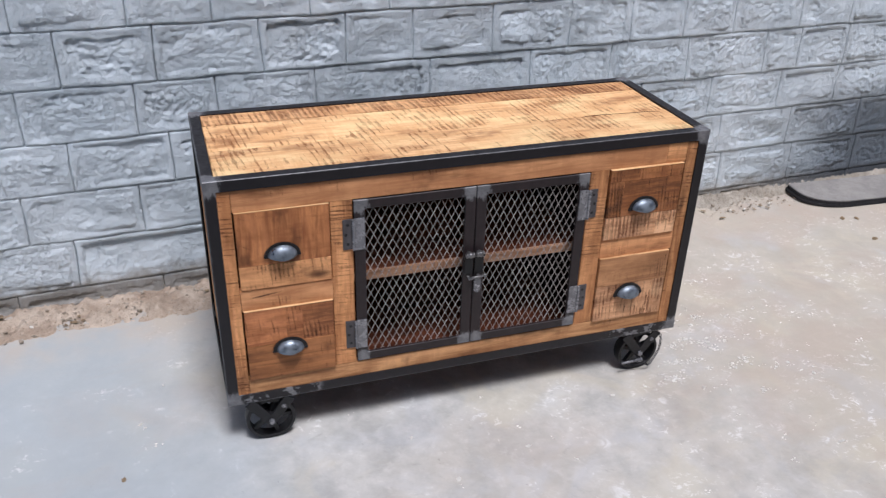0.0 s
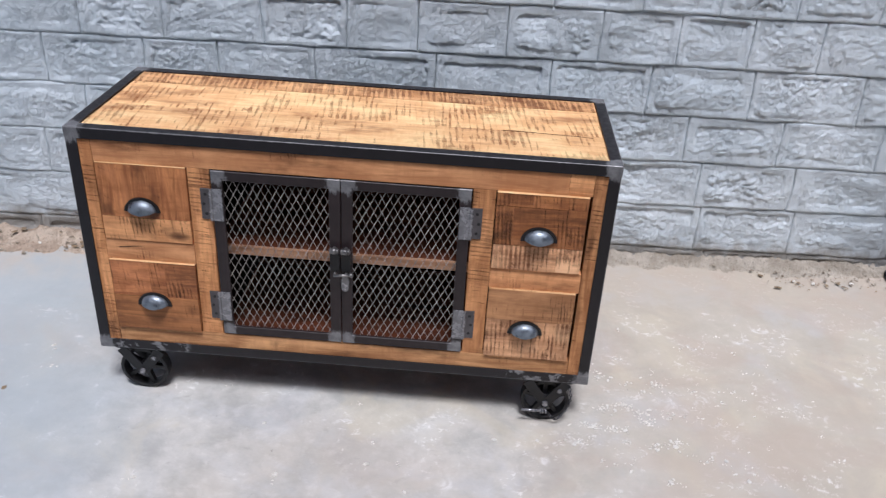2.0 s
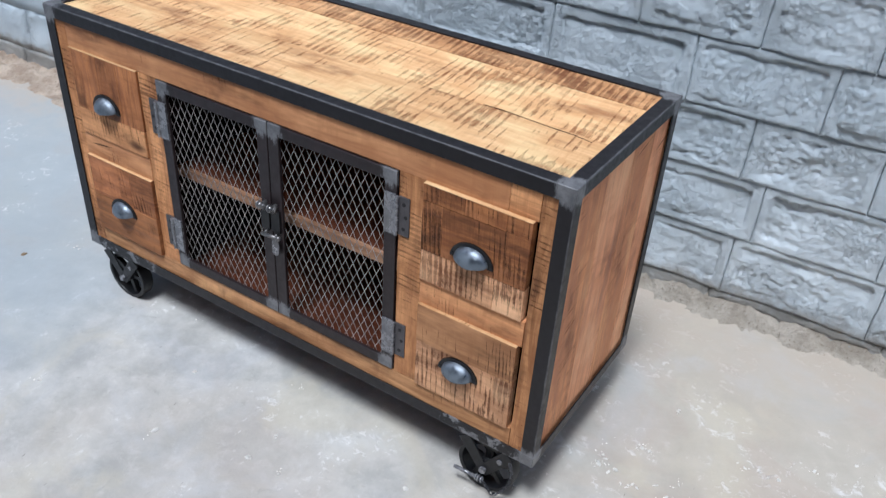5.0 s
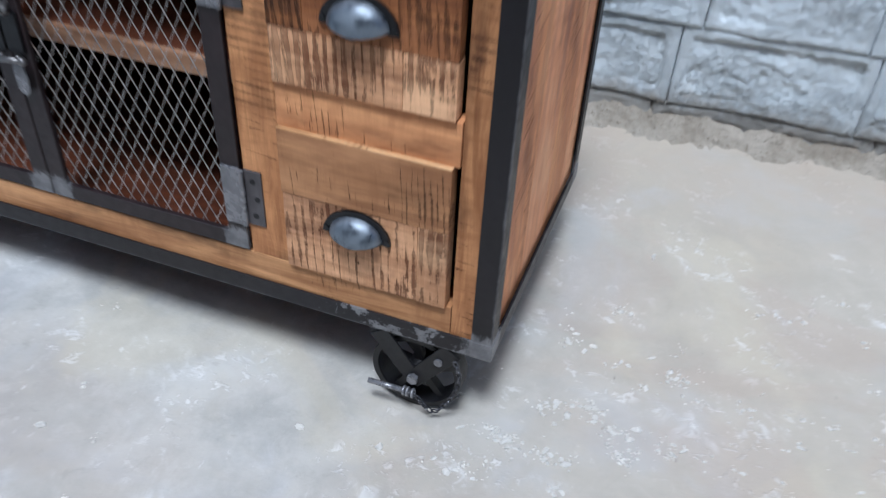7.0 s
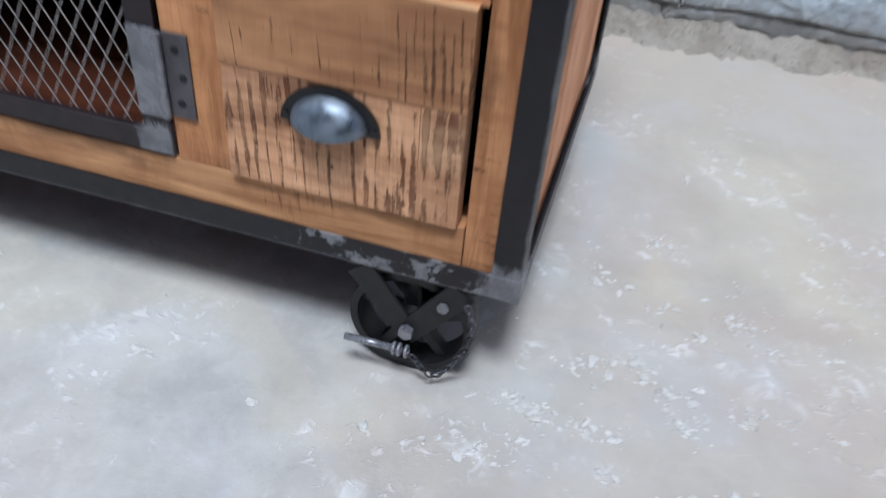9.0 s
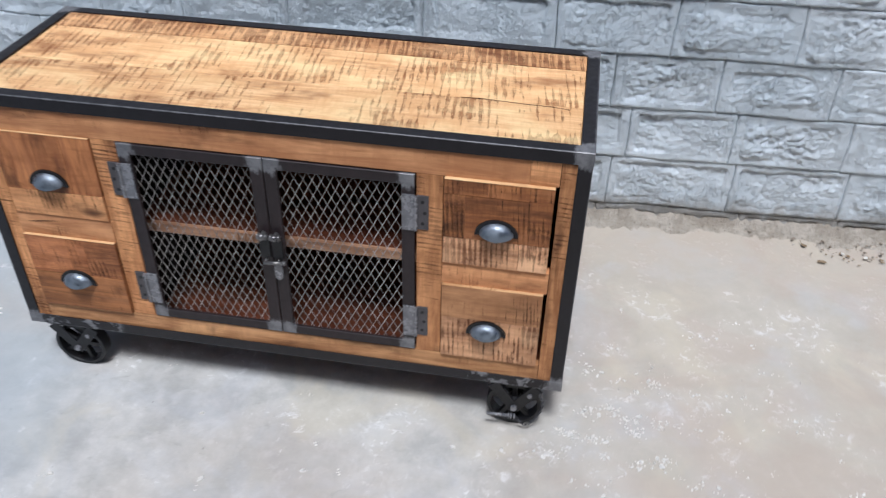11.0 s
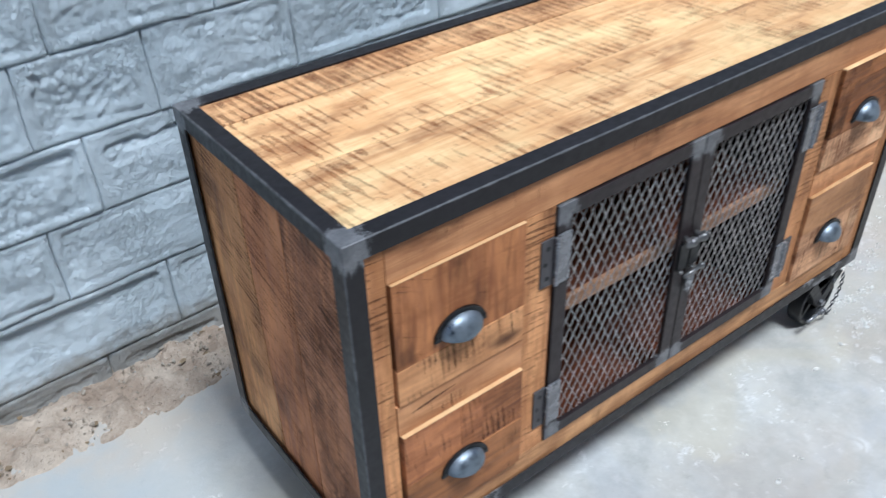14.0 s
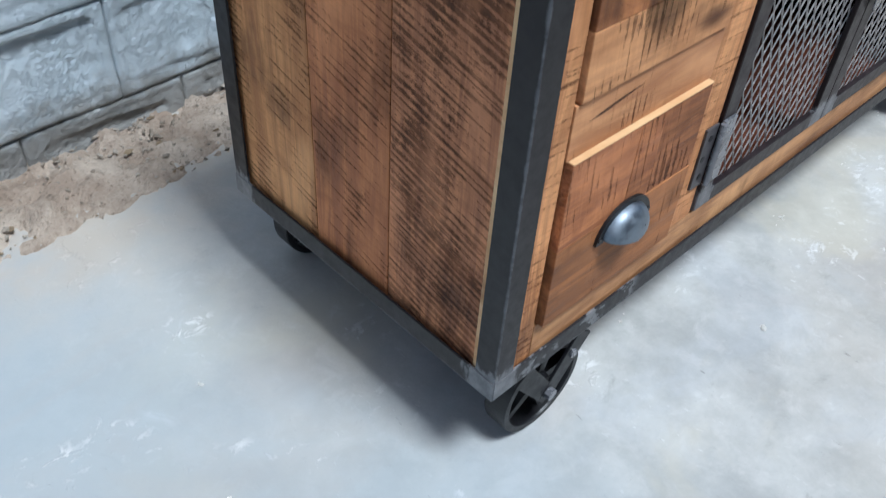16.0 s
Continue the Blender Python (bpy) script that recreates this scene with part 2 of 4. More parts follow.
steel_frame = painted_steel("lacquered_angle_iron", (0.698, 0.248, 0.3355), 0.038, (0, 0.248, 0.4825))
steel_door = painted_steel("lacquered_door_bar", (0.166, None, 0.2500), 0.034, dark=lin(28, 19, 21))
steel_dark = painted_steel("dark_lacquered_steel", dark=lin(66, 63, 65))
steel_wheel = painted_steel("black_cast_iron", dark=lin(11, 11, 14))


def bare_metal(name, a, b, rough, metal=0.8, bump=0.2):
    m = Mat(name, rough, metal)
    p = m.coords()
    n = m.noise(p, 45.0, 5.0, 0.65)
    return m.done(m.mix(m.ramp(n, 0.3, 0.7), a, b), m.ramp(n, rough - 0.35, rough + 0.75), n, bump, 0.001)


steel_bare = bare_metal("ground_steel", lin(110, 110, 114), lin(142, 142, 146), 0.5, 0.45)
steel_mesh = bare_metal("expanded_metal_steel", lin(150, 144, 141), lin(182, 176, 172), 0.5, 0.3)
pewter = bare_metal("pewter_cup_handle", lin(104, 113, 124), lin(142, 151, 161), 0.34, 0.8, 0.10)
steel_chain = bare_metal("weathered_chain_steel", lin(52, 52, 57), lin(92, 92, 97), 0.5, 0.5)
steel_bright = bare_metal("zinc_plated_steel", lin(104, 103, 104), lin(150, 148, 147), 0.35, 0.8)


def concrete():
    m = Mat("yard_concrete", 0.85)
    p = m.coords()
    big, mid, fine = m.noise(p, 1.1, 5.0, 0.6), m.noise(p, 5.0, 6.0, 0.65), m.noise(p, 120.0, 4.0, 0.7)
    color = m.mix(m.ramp(mid, 0.3, 0.7), lin(158, 157, 154), lin(198, 197, 193))
    color = m.mix(m.math("MULTIPLY", m.ramp(big, 0.48, 0.68), 0.6), color, lin(184, 175, 163))
    color = m.mix(m.math("MULTIPLY", m.ramp(m.noise(p, 2.3, 4.0), 0.55, 0.72), 0.5), color, lin(140, 137, 138))
    color = m.mix(m.math("MULTIPLY", m.ramp(fine, 0.62, 0.75), 0.35), color, lin(128, 125, 123))
    blot = m.noise(p, 17.0, 5.0, 0.7, 0.5)
    color = m.mix(m.math("MULTIPLY", m.ramp(blot, 0.50, 0.72), 0.40), color, lin(206, 204, 200))
    color = m.mix(m.math("MULTIPLY", m.ramp(blot, 0.42, 0.24), 0.45), color, lin(138, 134, 130))
    sep = m.n.new("ShaderNodeSeparateXYZ")
    m.l.new(p, sep.inputs[0])
    right = m.ramp(m.math("ADD", m.math("ADD", sep.outputs[0], m.math("MULTIPLY", sep.outputs[1], 0.4)), m.math("MULTIPLY", m.math("ADD", big, m.math("MULTIPLY", mid, 0.4)), 0.8)), 0.7, 1.7)
    color = m.mix(m.math("MULTIPLY", right, 0.66), color, lin(178, 168, 152))
    chip = m.noise(m.mapping(p, (1, 1.3, 1), (0, 0, 25)), 34.0, 6.0, 0.68, 0.6)
    patch = m.noise(p, 5.0, 3.0, 0.55)
    white = m.math("MULTIPLY", m.ramp(chip, 0.555, 0.63), m.ramp(m.math("ADD", patch, m.math("MULTIPLY", right, 0.07)), 0.55, 0.65))
    smudge = m.math("MULTIPLY", m.ramp(m.noise(p, 13.0, 5.0, 0.7, 1.0), 0.56, 0.68), m.ramp(patch, 0.50, 0.62))
    tint = m.noise(m.mapping(p, (1, 1, 1), (0, 0, 0), (5, 2, 0)), 3.2, 5.0, 0.6, 0.6)
    color = m.mix(m.math("MULTIPLY", m.ramp(tint, 0.50, 0.66), 0.45), color, lin(194, 186, 166))
    color = m.mix(m.math("MULTIPLY", m.ramp(tint, 0.48, 0.34), 0.22), color, lin(186, 192, 202))
    color = m.mix(m.math("MULTIPLY", smudge, 0.55), color, lin(226, 226, 226))
    fleck = m.noise(m.mapping(p, (1, 0.45, 1), (0, 0, 35)), 75.0, 3.0, 0.6)
    flecks = m.math("MULTIPLY", m.ramp(fleck, 0.64, 0.70), m.ramp(patch, 0.46, 0.60))
    color = m.mix(m.math("MULTIPLY", flecks, 0.32), color, lin(244, 244, 244))
    scuff = m.noise(m.mapping(p, (1, 0.3, 1), (0, 0, -50)), 55.0, 3.0, 0.6)
    color = m.mix(m.math("MULTIPLY", m.ramp(scuff, 0.71, 0.76), 0.6), color, lin(96, 92, 88))
    # darker bluish tint: the soft shade left of the sideboard, painted in
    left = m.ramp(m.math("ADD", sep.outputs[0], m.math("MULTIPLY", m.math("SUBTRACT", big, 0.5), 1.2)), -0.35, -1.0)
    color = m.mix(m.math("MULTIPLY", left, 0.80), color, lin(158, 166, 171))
    color = m.mix(m.math("MULTIPLY", white, 0.45), color, lin(242, 241, 239))
    # sand blown off the strip by the wall
    away = m.math("ADD", m.math("SUBTRACT", sep.outputs[1], m.math("MULTIPLY", sep.outputs[0], 0.045)), m.math("MULTIPLY", m.math("SUBTRACT", patch, 0.5), 0.35))
    color = m.mix(m.math("MULTIPLY", m.math("MULTIPLY", m.ramp(away, 0.50, 0.84), m.ramp(mid, 0.25, 0.65)), 0.85), color, lin(176, 164, 150))
    # pinkish-brown patches, stronger towards the right
    brown_patch = m.noise(m.mapping(p, (1, 1.5, 1), (0, 0, 20), (2, 8, 0)), 2.6, 5.0, 0.62, 0.8)
    color = m.mix(m.math("MULTIPLY", m.ramp(m.math("ADD", brown_patch, m.math("MULTIPLY", right, 0.05)), 0.50, 0.66), m.math("ADD", m.math("MULTIPLY", right, 0.20), 0.12)), color, lin(172, 154, 142))
    height = m.math("ADD", m.math("MULTIPLY", mid, 0.8), m.math("ADD", m.math("MULTIPLY", fine, 0.18), m.math("ADD", m.math("MULTIPLY", white, 0.30), m.math("MULTIPLY", flecks, 0.25))))
    return m.done(color, 0.85, height, 0.5, 0.008)


def block_paint():
    """Blue-grey masonry paint; dirty along the foot, much darker low down at the far right end."""
    m = Mat("blue_grey_masonry_paint", 0.72)
    p = m.coords()
    broad, mid, fine = m.noise(p, 2.2, 4.0), m.noise(p, 14.0, 5.0, 0.65), m.noise(p, 150.0, 5.0, 0.7)
    color = m.mix(m.ramp(broad, 0.3, 0.7), lin(200, 212, 220), lin(217, 226, 232))
    color = m.mix(m.math("MULTIPLY", m.ramp(mid, 0.5, 0.72), 0.45), color, lin(208, 218, 224))
    color = m.mix(m.math("MULTIPLY", m.ramp(m.noise(p, 40.0, 4.0, 0.7), 0.62, 0.78), 0.4), color, lin(130, 146, 156))
    sep = m.n.new("ShaderNodeSeparateXYZ")
    m.l.new(p, sep.inputs[0])
    edge = m.math("ADD", sep.outputs[2], m.math("MULTIPLY", m.math("SUBTRACT", mid, 0.5), 0.16))
    foot = m.ramp(edge, 0.13, 0.05)
    color = m.mix(m.math("MULTIPLY", foot, 0.75), color, lin(138, 129, 117))
    dark_end = m.math("MULTIPLY", m.ramp(edge, 0.56, 0.36), m.ramp(m.math("ADD", sep.outputs[0], m.math("MULTIPLY", broad, 0.3)), 1.75, 2.5))
    color = m.mix(m.math("MULTIPLY", dark_end, 0.85), color, lin(58, 68, 80))
    pits = m.math("MULTIPLY", m.noise(p, 48.0, 8.0, 0.78, 0.8), m.ramp(m.noise(p, 9.0, 3.0), 0.25, 0.60))
    chips = m.math("MULTIPLY", m.ramp(m.noise(p, 55.0, 8.0, 0.8, 0.7), 0.49, 0.57), m.ramp(m.noise(m.mapping(p, (1, 1, 1), (0, 0, 0), (3, 1, 6)), 6.0, 3.0), 0.40, 0.60))
    height = m.math("ADD", m.math("ADD", m.math("MULTIPLY", pits, 0.8), m.math("MULTIPLY", chips, 0.18)), m.math("MULTIPLY", fine, 0.2))
    return m.done(color, m.ramp(fine, -0.4, 1.7), height, 0.9, 0.014)


def soil(name, a, b, c):
    m = Mat(name, 0.95)
    p = m.coords()
    n, f = m.noise(p, 9.0, 6.0, 0.7), m.noise(p, 90.0, 5.0, 0.75)
    color = m.mix(m.ramp(n, 0.35, 0.68), a, b)
    color = m.mix(m.math("MULTIPLY", m.ramp(f, 0.56, 0.7), 0.7), color, c)
    color = m.mix(m.math("MULTIPLY", m.ramp(m.noise(p, 22.0, 5.0, 0.7, 0.8), 0.60, 0.72), 0.6), color, c)
    return m.done(color, 0.95, m.math("ADD", n, m.math("MULTIPLY", f, 0.8)), 0.9, 0.016)


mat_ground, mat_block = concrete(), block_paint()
mat_soil = soil("sandy_dirt", lin(166, 147, 130), lin(206, 190, 173), lin(100, 82, 68))
mat_pebble = soil("rubble", lin(150, 137, 122), lin(192, 181, 168), lin(104, 91, 78))
mat_cement = soil("dirty_cement", lin(160, 151, 138), lin(194, 186, 174), lin(100, 90, 78))
mat_flake = soil("white_plaster_crumb", lin(232, 229, 222), lin(242, 239, 233), lin(214, 210, 202))
mat_leaf = soil("dry_leaf", lin(136, 116, 92), lin(160, 140, 112), lin(100, 82, 62))
mat_rubber = soil("dusty_rubber", lin(146, 143, 140), lin(166, 162, 158), lin(126, 122, 119))
mat_rubber_edge = soil("black_rubber_edge", lin(34, 34, 38), lin(46, 46, 50), lin(24, 24, 26))


# ---- mesh helpers ----
def part(name, bm, material, parent=None, label="", smooth=False):
    """Links bm as one mesh object under a thing or a part."""
    me = bpy.data.meshes.new(name)
    bmesh.ops.recalc_face_normals(bm, faces=bm.faces[:])
    bm.to_mesh(me)
    bm.free()
    if smooth:
        me.polygons.foreach_set("use_smooth", [True] * len(me.polygons))
    for m in material if isinstance(material, (list, tuple)) else [material]:
        me.materials.append(m)
    ob = new(name, me)
    if parent:
        ob.parent = parent
    return tagged(ob, label)


def box(x0, x1, y0, y1, z0, z1, bevel=0.0015, bm=None, wobble=0.0):
    """A box with worn edges, alone or added to bm."""
    one = bmesh.new()
    bmesh.ops.create_cube(one, size=1, matrix=Matrix.LocRotScale(((x0 + x1) / 2, (y0 + y1) / 2, (z0 + z1) / 2), None, (abs(x1 - x0), abs(y1 - y0), abs(z1 - z0))))
    if wobble:
        for v in one.verts:
            v.co += Vector(random.uniform(-wobble, wobble) for _ in range(3))
    if bevel:
        bmesh.ops.bevel(one, geom=one.edges[:], offset=bevel, segments=2, affect="EDGES", profile=0.6)
    return merge(one, bm)


def merge(one, bm):
    if bm is None:
        return one
    me = bpy.data.meshes.new("join")
    one.to_mesh(me)
    one.free()
    bm.from_mesh(me)
    bpy.data.meshes.remove(me)
    return bm


def rod(a, b, r, bm=None, sides=12, r2=None):
    """A round bar from a to b."""
    a, b = Vector(a), Vector(b)
    one = bmesh.new()
    turn = (b - a).to_track_quat("Z", "Y").to_matrix().to_4x4()
    bmesh.ops.create_cone(one, cap_ends=True, segments=sides, radius1=r, radius2=r if r2 is None else r2, depth=(b - a).length, matrix=Matrix.Translation((a + b) / 2) @ turn)
    return merge(one, bm)


def ring(centre, axis, major, minor, bm=None, stretch=1.0, along=(0, 0, 1), n=16, k=8):
    """A torus round axis, stretched along one way for chain links."""
    one = bmesh.new()
    w = Vector(axis).normalized()
    u = (Vector(along) - w * Vector(along).dot(w)).normalized()
    v = w.cross(u)
    rows = []
    for i in range(n):
        a = 2 * math.pi * i / n
        d = u * math.cos(a) + v * math.sin(a)
        c = Vector(centre) + major * (u * math.cos(a) * stretch + v * math.sin(a))
        rows.append([one.verts.new(c + minor * (d * math.cos(b) + w * math.sin(b))) for b in (2 * math.pi * j / k for j in range(k))])
    for i in range(n):
        for j in range(k):
            one.faces.new((rows[i][j], rows[(i + 1) % n][j], rows[(i + 1) % n][(j + 1) % k], rows[i][(j + 1) % k]))
    return merge(one, bm)


def prism(points, y0, y1, bm=None, bevel=0.0):
    """A plate with the given outline in x and z, from y0 to y1."""
    one = bmesh.new()
    lo = [one.verts.new((x, y0, z)) for x, z in points]
    hi = [one.verts.new((x, y1, z)) for x, z in points]
    one.faces.new(lo), one.faces.new(hi[::-1])
    for i in range(len(points)):
        j = (i + 1) % len(points)
        one.faces.new((lo[i], hi[i], hi[j], lo[j]))
    if bevel:
        bmesh.ops.recalc_face_normals(one, faces=one.faces[:])
        bmesh.ops.bevel(one, geom=one.edges[:], offset=bevel, segments=1, affect="EDGES")
    return merge(one, bm)


def thing(name, label, category, at=(0, 0, 0), kind="", group=""):
    ob = new(name)
    ob.location = at
    return tagged(ob, label, category, group, kind)


# ---- the setting ----
bm = bmesh.new()
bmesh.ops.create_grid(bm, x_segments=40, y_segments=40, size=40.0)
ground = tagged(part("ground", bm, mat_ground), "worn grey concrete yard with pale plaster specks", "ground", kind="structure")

WALL = pose(0, 0.955, 0, 0, 0, 2.6)
LEFT, RIGHT, TOP = -3.6, 4.6, 2.21
bm = box(LEFT, RIGHT, 0.030, 0.22, -0.10, TOP, 0.004)
wall = part("wall_back", bm, mat_block)
wall.matrix_world = WALL
tagged(wall, "blue-grey painted wall of rough rock-faced blocks", "wall", kind="structure")


# unseen wall added behind the camera to keep low sky light off
mat_blocker = soil("grey_blocker", lin(96, 96, 98), lin(120, 120, 122), lin(80, 80, 82))
for name, m, span in (("wall_front", pose(0, -3.7, 0), (-4.6, 6.0, 4.4)),):
    w = part(name, box(span[0], span[1], -0.1, 0.1, -0.1, span[2], 0.004), mat_blocker)
    w.matrix_world = m
    tagged(w, "unseen plain grey wall added behind the camera to hold back sky light", "wall", kind="structure")


def smooth01(x):
    x = max(0.0, min(1.0, x))
    return x * x * (3 - 2 * x)


def stone(x0, x1, z0, z1, seed, cell):
    """A rock-faced block: flat drafted margin, rough broken middle."""
    w, h = x1 - x0, z1 - z0
    nx, nz = max(6, int(w / cell)), max(5, int(h / cell))
    rnd = random.Random(seed)
    margin, lift, amp = rnd.uniform(0.014, 0.032), rnd.uniform(-0.001, 0.008), rnd.uniform(0.002, 0.006)
    crush = rnd.choice((0.1, 0.2, 0.3, 0.45, 0.6)) + 0.30 * smooth01((x0 + 0.3) / 1.2)
    chisel = rnd.uniform(0.003, 0.008)
    off, tx, tz = Vector((seed * 3.7, 0, seed * 1.3)), rnd.uniform(-0.006, 0.006), rnd.uniform(-0.003, 0.008)
    bm = bmesh.new()
    rows = []
    for j in range(nz + 1):
        row = []
        for i in range(nx + 1):
            x, z = x0 + w * i / nx, z0 + h * j / nz
            p = Vector((x, 0, z)) + off
            edge = min(x - x0, x1 - x, z - z0, z1 - z) + 0.013 * noise.noise(p * 13) + 0.007 * noise.noise(p * 50)
            corner = math.hypot(max(0, margin + 0.02 - min(x - x0, x1 - x)), max(0, margin + 0.02 - min(z - z0, z1 - z)))
            edge = min(edge, margin + 0.02 - corner)
            k = smooth01((edge - margin) / 0.006)
            y = 0.0
            if k > 0:
                q = Vector((x * 0.8 + seed * 3.7, seed * 0.7, z + seed * 1.3))
                q += 0.016 * Vector((noise.noise(q * 11), 0, noise.noise(q * 11 + Vector((9, 0, 0)))))
                rock = 0.0032 * (0.7 - 2.4 * abs(noise.noise(q * 14))) + 0.0032 * (0.6 - 2.2 * abs(noise.noise(q * 31)))
                rock += 0.0046 * noise.noise(q * 58) + 0.0052 * noise.noise(q * 105)
                step = 3.0 * noise.noise(Vector((q.x * 9, q.y, q.z * 17)))
                ledge = (math.floor(step) + smooth01((step - math.floor(step) - 0.5) * 5 + 0.5)) / 3.0
                patch = crush * (0.55 + 0.9 * smooth01(0.5 + 1.7 * noise.noise(q * 6)))
                swell = smooth01((edge - margin) / 0.04)
                plane = noise.noise(Vector((q.x * 8 + q.z * 5, q.y, q.z * 13))) + 0.6 * abs(noise.noise(Vector((q.x * 16 - q.z * 9, q.y + 4, q.z * 24)))) + 0.35 * noise.noise(q * 45) + 0.22 * abs(noise.noise(q * 95))
                y = k * (lift - 0.004 * swell - amp * ledge - chisel * 0.55 * plane - rock * patch + tx * (2 * (x - x0) / w - 1) + tz * (2 * (z - z0) / h - 1))
            y += 0.0012 * noise.noise(p * 30) + 0.0008 * noise.noise(p * 90)
            brim = min(x - x0, x1 - x, z - z0, z1 - z)
            y -= (0.5 - (z - z0) / h) * (0.0045 + 0.005 * noise.noise(Vector((x * 6, 3, z0)))) * (0.6 + 0.7 * smooth01((x + 0.2) / 1.0))
            y -= 0.0022 * smooth01(brim / 0.006) * smooth01((0.022 - brim) / 0.010) * smooth01(0.6 + noise.noise(p * 5))
            if i in (0, nx) or j in (0, nz):
                y += 0.0006 + 0.0022 * smooth01(0.5 + 1.6 * noise.noise(Vector((x, 5, z)) * 9))
            near = smooth01(1 - min(x - x0, x1 - x, z - z0, z1 - z) / 0.02)
            sag = Vector((noise.noise(Vector((x, 2, z)) * 7), noise.noise(Vector((x, 9, z)) * 7))) * 0.0055 * near
            row.append(bm.verts.new((x + sag.x, y, z + sag.y)))
        rows.append(row)
    for j in range(nz):
        for i in range(nx):
            bm.faces.new((rows[j][i], rows[j][i + 1], rows[j + 1][i + 1], rows[j + 1][i]))
    rim = [e for e in bm.edges if len(e.link_faces) == 1]
    for v in {v for f in bmesh.ops.extrude_edge_only(bm, edges=rim)["geom"] if isinstance(f, bmesh.types.BMVert) for v in (f,)}:
        v.co.y = 0.034
    return bm


COURSES = (0.07, 0.252, 0.43, 0.605, 0.785, 0.965, 1.14)
JOINTS = (
    (-1.55, -1.12, -0.66, -0.30, 0.07, 0.44, 0.80, 1.20, 1.56, 1.95, 2.33),
    (-1.62, -1.25, -0.88, -0.50, -0.14, 0.24, 0.52, 0.84, 1.17, 1.52, 1.90, 2.30),
    (-1.44, -1.08, -0.76, -0.42, -0.08, 0.26, 0.50, 0.77, 1.09, 1.435, 1.80, 2.12),
    (-1.56, -1.20, -0.85, -0.59, -0.25, 0.17, 0.575, 0.925, 1.29, 1.68, 1.86, 2.12),
    (-1.36, -1.06, -0.77, -0.43, -0.14, 0.107, 0.41, 0.73, 1.0, 1.25, 1.49, 1.83, 2.1),
    (-1.50, -1.17, -0.84, -0.58, -0.26, 0.02, 0.30, 0.56, 0.86, 1.12, 1.38, 1.66, 1.98),
)


def block_wall():
    rnd, seed, gap = random.Random(5), 1, 0.0012
    levels = list(COURSES)
    x = LEFT
    while x < RIGHT - 0.1:
        b = min(RIGHT, x + rnd.uniform(0.3, 0.5))
        part("block", stone(x + 0.001, b - 0.001, -0.02, 0.0685, 500 + int(x * 10), 0.0046 if -2 < x < 2.9 else 0.03), mat_block, wall, smooth=True)
        x = b
    while levels[-1] + 0.178 < TOP:
        levels.append(levels[-1] + 0.178)
    for c in range(len(levels) - 1):
        xs = list(JOINTS[c]) if c < len(JOINTS) else [rnd.uniform(-1.4, -1.2)]
        while xs[-1] < RIGHT - 0.45:
            xs.append(xs[-1] + rnd.uniform(0.27, 0.40))
        while xs[0] > LEFT + 0.45:
            xs.insert(0, xs[0] - rnd.uniform(0.27, 0.40))
        xs = [LEFT] + xs + [RIGHT]
        for a, b in zip(xs, xs[1:]):
            near = -2.0 < a and b < 2.9 and c < 7
            if b - a > 0.05:
                part("block", stone(a + gap, b - gap, levels[c] + gap * 0.5, levels[c + 1] - gap * 0.5, seed, 0.0046 if near else 0.03), mat_block, wall, smooth=True)
            seed += 1


def strip_front(x):
    """How far the dirt reaches out from the wall."""
    front = 0.17 + 0.05 * noise.noise((x * 2.1, 3.0, 0)) + 0.018 * noise.noise((x * 11, 1.0, 0)) + 0.05 * smooth01((-x - 0.3) / 1.0)
    return front - 0.12 * smooth01((x - 0.0) / 0.5) * (1 - 0.35 * smooth01((x - 1.1) / 0.4))


def in_dirt(r, x0, x1, spread, clumped=False):
    """A random place on the dirt strip, in clumps or evenly strewn."""
    x = r.uniform(x0, x1)
    while clumped and noise.noise((x * 7, 4, 0)) < r.uniform(-0.3, 0.5):
        x = r.uniform(x0, x1)
    f = strip_front(x)
    s = r.uniform(0.05, 1.0) ** spread
    return x, 0.955 + 0.0454 * x - f * (1 - s) * 0.92, 0.002 + 0.014 * smooth01(s * 1.6)


def dirt_strip():
    """Loose sandy dirt between the concrete and the foot of the wall."""
    bm = bmesh.new()
    n, k, rows = 900, 26, []
    for i in range(n + 1):
        x = -3.6 + 8.2 * i / n
        front = strip_front(x)
        row = []
        for j in range(k + 1):
            s = j / k
            y = -front + (front + 0.02) * s
            p = Vector((x, y, 0))
            z = -0.003 + 0.016 * smooth01(s * 1.6) - 0.010 * smooth01(s * 4 - 3)
            z += smooth01(s * 3.0) * (0.014 * noise.noise(p * 9) + 0.018 * noise.noise(p * 22) + 0.016 * abs(noise.noise(p * 46)) + 0.008 * noise.noise(p * 95))
            fade = smooth01((0.75 - x + 0.5 * y) / 0.5)
            row.append(bm.verts.new((x, y, z * fade - 0.01 * (1 - fade))))
        rows.append(row)
    for i in range(n):
        for j in range(k):
            bm.faces.new((rows[i][j], rows[i + 1][j], rows[i + 1][j + 1], rows[i][j + 1]))
    ob = part("dirt_strip", bm, mat_soil, smooth=True)
    ob.matrix_world = WALL
    return tagged(ob, "loose sandy dirt along the foot of the wall", "dirt", kind="stuff")


